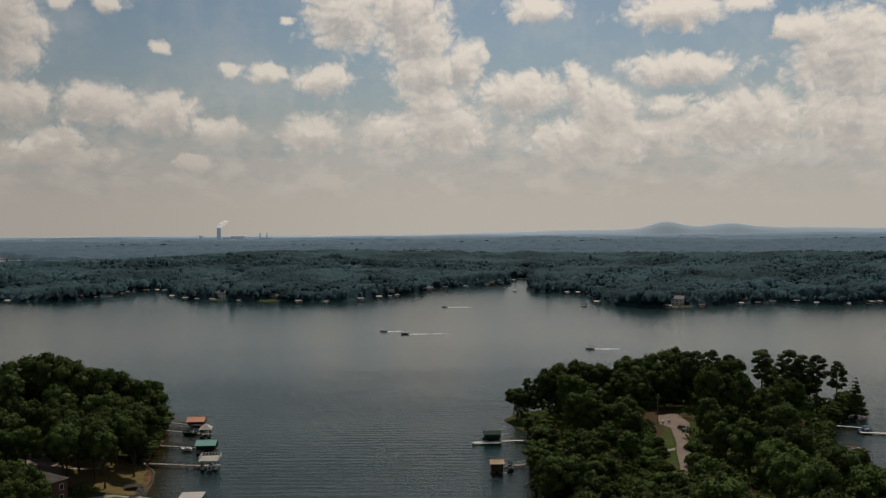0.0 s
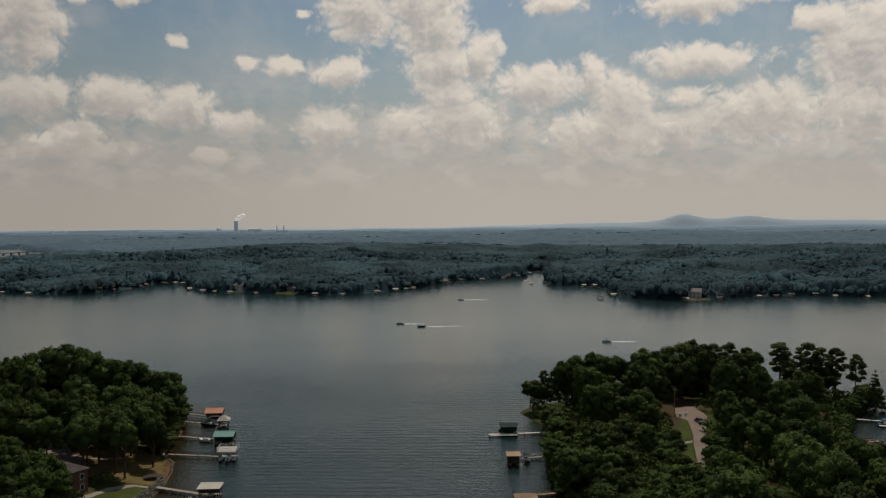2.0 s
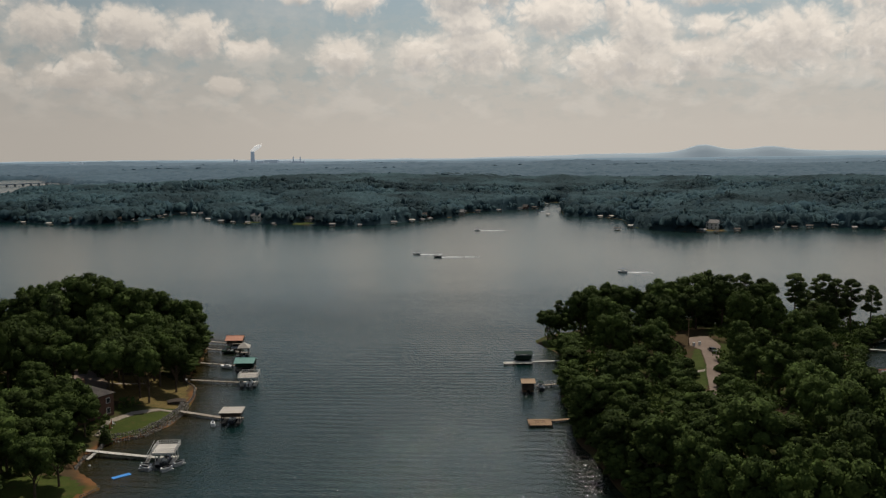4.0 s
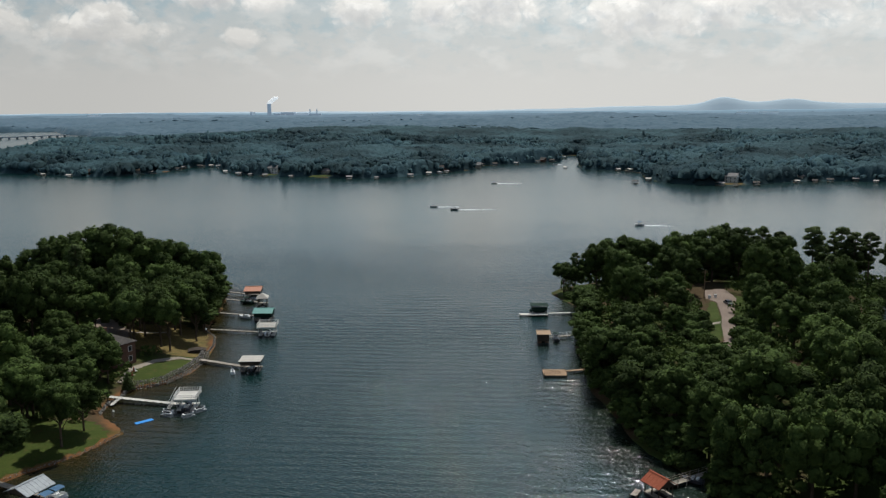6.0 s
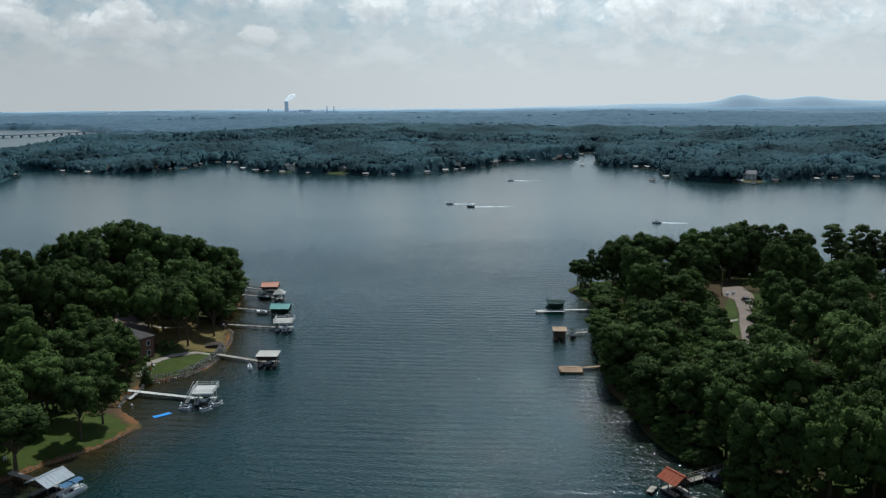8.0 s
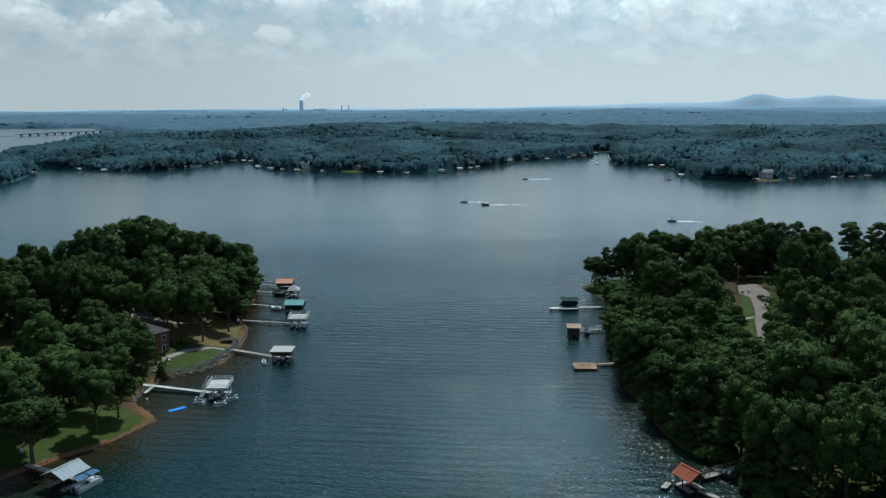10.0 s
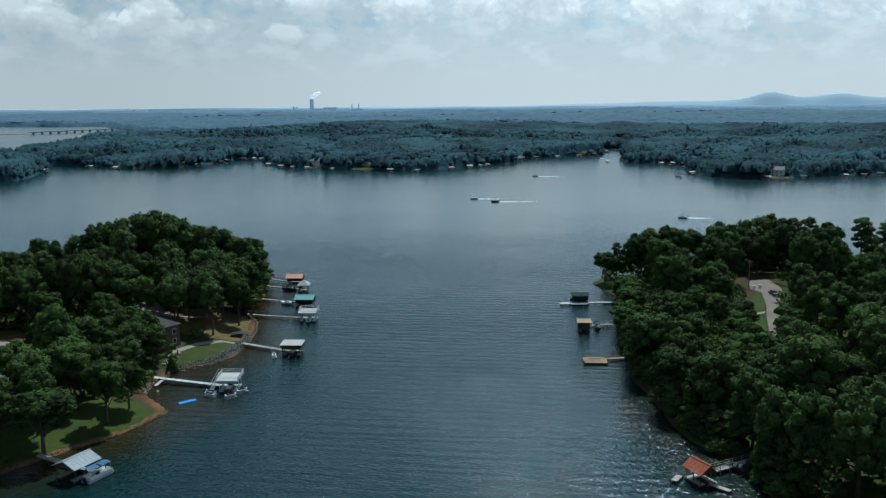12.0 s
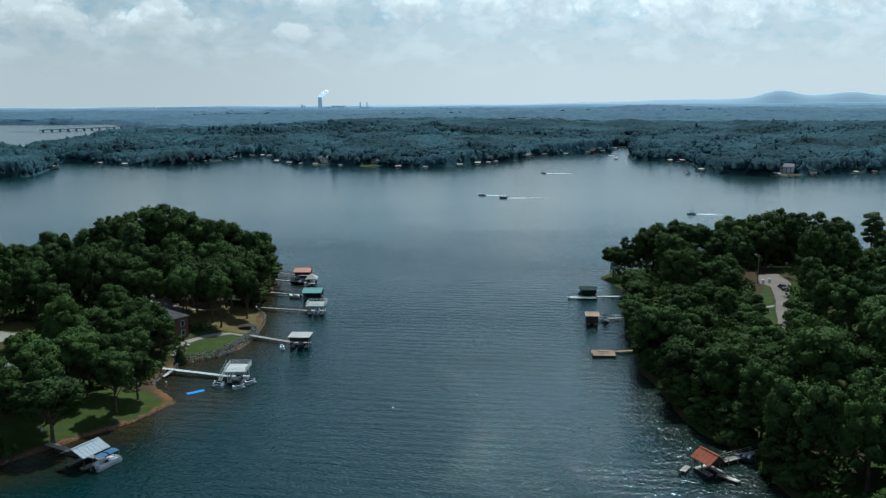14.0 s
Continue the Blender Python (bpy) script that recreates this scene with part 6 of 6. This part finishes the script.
def far_dock(roof_mat, label):
    t = thing("far_boathouse", label, "boathouse", group="far shore boathouses")
    part("deck", Geo().box((0, 1.0, 0.45), (6.4, 9.0, 0.35)), PLANK, t)
    for x in (-2.9, 2.9):
        for y in (-3, 4.6):
            part("post", Geo().box((x, y, 1.7), (0.25, 0.25, 2.4)), DARK_WOOD, t)
    for s in (-1, 1):
        g = Geo().add([(-3.8, 0.8 + s * 4.6, 2.9), (3.8, 0.8 + s * 4.6, 2.9), (3.8, 0.8, 4.2), (-3.8, 0.8, 4.2), (-3.8, 0.8 + s * 4.6, 3.05), (3.8, 0.8 + s * 4.6, 3.05), (3.8, 0.8, 4.35), (-3.8, 0.8, 4.35)],
                      [(0, 1, 2, 3), (7, 6, 5, 4), (0, 4, 5, 1), (1, 5, 6, 2), (2, 6, 7, 3), (3, 7, 4, 0)])
        part("roof_slope", g, roof_mat, t)
    part("boat", hull_geo(5.5, 2.2, 0.8), GEL, t)
    return t


rf = random.Random(77)
STOCK = [far_dock(m, l) for m, l in ((WHITE_METAL, "white-roofed boathouse on the far shore"), (OFFWHITE_ROOF, "pale-roofed boathouse on the far shore"), (GREY_SHINGLE, "grey-roofed boathouse on the far shore"),
         (OFFWHITE_ROOF, "cream-roofed boathouse on the far shore"), (SHINGLE, "dark-roofed boathouse on the far shore"), (GREY_SHINGLE, "weathered grey boathouse on the far shore"))]
for k, (x, y) in enumerate(FAR_DOCKS + FAR_DOCKS_EAST):
    src = STOCK[k] if k < 6 else rf.choice(STOCK[1:])
    m = pose(x, y - 4, 0, 0, 0, rf.uniform(-35, 35))
    if k < 6:
        src.matrix_basis = m
    else:
        src = copy_thing(src, m)
    k = rf.uniform(0.55, 0.85)
    src.scale = (k, k, k)
for k, (x, y, style) in enumerate(FAR_HOUSES):
    wall, roof, label = [(SIDING, GREY_SHINGLE, "pale far house with a grey roof"), (SIDING, TAN_ROOF, "pale far house with a tan roof"), (BRICK, SHINGLE, "brick far house with a dark roof"),
                         (SIDING, SHINGLE, "cream far house with a dark roof"), (TRIM, GREY_SHINGLE, "large white lake house on a clay bank")][style]
    house((x, y, zed(x, y)), rf.uniform(10, 13), rf.uniform(7, 9), rf.uniform(-30, 30), wall, roof, label, 2 if style == 4 else 1, 2.8, "gable", False, True)
drape("lawn", [(-190, 881), (-182, 877), (-168, 877), (-164, 886), (-172, 898), (-186, 898)], LAWN, 0.15, "bright green lawn on the far shore", "lawn", 3.0)
drape("lawn", [(-244, 900), (-226, 896), (-222, 908), (-238, 912)], LAWN, 0.15, "green lawn on the far shore", "lawn", 3.0)
drape("lawn", [(-450, 893), (-410, 888), (-410, 896), (-446, 900)], LAWN, 0.15, "green lawn along the far bank", "lawn", 3.0)
drape("clay_bank", [(-142, 867), (-122, 868), (-102, 875), (-104, 886), (-126, 884), (-142, 878)], YARD, 0.15, "bare red clay bank before a large house", "bank", 3.0)
drape("clay_bank", [(196, 793), (212, 790), (232, 799), (230, 808), (208, 802)], YARD, 0.15, "bare clay bank with docks", "bank", 3.0)
drape("clearing", [(-292, 1160), (-268, 1150), (-264, 1180), (-288, 1185)], CONCRETE, 0.3, "pale clearing cut into the far woods", "clearing", 4.0)

# bridge over the far arm of the lake
bridge = thing("road_bridge", "low grey road bridge on piers over the lake", "bridge", (-1055, 1925, 0), math.degrees(math.atan2(220, 90)), kind="structure")
part("deck", Geo().box((0, 0, 4.0), (238, 8, 1.0)), BRIDGE, bridge)
for k in range(11):
    part("pier", Geo().box((-108 + 21.6 * k, 0, 0.6), (1.6, 6, 6)), BRIDGE, bridge)
for s in (-1, 1):
    part("parapet", Geo().box((0, s * 3.9, 4.9), (238, 0.25, 0.8)), BRIDGE, bridge)

# power station on the horizon
station = thing("power_station", "grey power station with a tall thick stack", "power station", (-1105, 4300, 0))
part("stack", Geo().rod((0, 0, 10), (0, 0, 74), 10.5, 9.0, 20), PLANT_CONCRETE, station, "thick concrete stack")
part("stack_rim", Geo().rod((0, 0, 72), (0, 0, 75), 9.5, 9.5, 20), PLANT_STEEL, station)
part("boiler_house", Geo().box((95, 0, 25), (64, 40, 16)).box((40, 0, 23), (34, 40, 9)), PLANT_CONCRETE, station)
part("hall", Geo().box((160, 10, 22), (70, 40, 14)), PLANT_STEEL, station)
part("hall", Geo().box((230, 0, 20), (60, 30, 12)), PLANT_CONCRETE, station)
part("silo", Geo().rod((-78, 0, 5), (-78, 0, 34), 7, 7, 14), PLANT_STEEL, station)
part("silo", Geo().rod((-92, 0, 5), (-92, 0, 37), 5, 5, 14), PLANT_CONCRETE, station)
for x in (203, 237):
    part("chimney", Geo().rod((x, 0, 10), (x, 0, 49), 3.2, 2.4, 12), PLANT_CONCRETE, station, "thin chimney")
part("conveyor", Geo().rod((110, -10, 14), (165, -10, 27), 3.5, n=4), PLANT_STEEL, station)
part("tank", Geo().rod((140, -30, 5), (140, -30, 18), 12, 12, 16), WHITE_METAL, station, "white storage tank")
part("tank", Geo().rod((-60, -40, 5), (-60, -40, 16), 9, 9, 16), WHITE_METAL, station, "white storage tank")


def plume(at, label, lean, n, size):
    r = np.random.RandomState(9)
    t = thing("steam_plume", label, "steam", at)
    vs, fs, base = [], [], 0
    for k in range(n):
        f = k / (n - 1)
        c = np.array([lean * f**1.3 * 34 + r.uniform(-2, 2), r.uniform(-3, 3), f * 26])
        v = ICO2V * (1 + r.uniform(-0.25, 0.25, (len(ICO2V), 1))) * size * 1.25 * (0.7 + 0.9 * f * (1.4 - f)) * (1.4, 1, 0.8)
        vs.append(c + v)
        fs.append(base + ICO2F)
        base += len(v)
    ob = new("steam", mesh_from_arrays("steam", np.concatenate(vs), np.concatenate(fs), SMOKE))
    ob.parent = t


plume((-1105, 4300, 76), "white steam drifting from a tall stack", 1.0, 16, 6.5)
for x, y, w in ((-1010, 4180, 26), (-560, 4150, 30), (1330, 4350, 90), (1200, 4340, 50), (-1900, 4100, 60), (-300, 3600, 20)):
    b = thing("far_building", "long pale building far off among woods", "building", (x, y, zed(x, y)))
    part("hall", Geo().box((0, 0, 14), (w, 20, 14)), PLANT_STEEL, b)
    part("roof", Geo().box((0, 0, 21.5), (w + 2, 22, 1.2)), WHITE_METAL, b)


stone_bank("stone_revetment", "bank of grey rip-rap stones below a lawn", [(-96.5, 213), (-93.5, 214), (-87.6, 218.4), (-84.8, 228), (-83.8, 239), (-85.2, 247)],
           [(-0.4, 0.1), (0.1, 0.5), (0.6, 0.95), (1.1, 1.35), (1.5, 1.65)], 0.36, 300, 5)
stone_bank("stone_edging", "line of pale stones along a lawn's water edge", [(-103, 146), (-99, 153.4), (-95.6, 159.6), (-91.6, 164.6), (-87.6, 170.6), (-84.6, 180), (-84, 184)], [(0.2, 0.25), (0.45, 0.45)], 0.16, 190, 6)
stone_bank("stone_edging", "line of stones along a sandy bank", [(-94.4, 194), (-95.6, 201), (-94.6, 207), (-95, 212)], [(0.2, 0.2), (0.4, 0.5)], 0.34, 60, 7)
stone_bank("stone_edging", "line of pale stones round a yard's edge", [(-85.4, 248), (-86, 256), (-89, 266), (-93.6, 272)], [(0.2, 0.2), (0.4, 0.5)], 0.32, 70, 8)
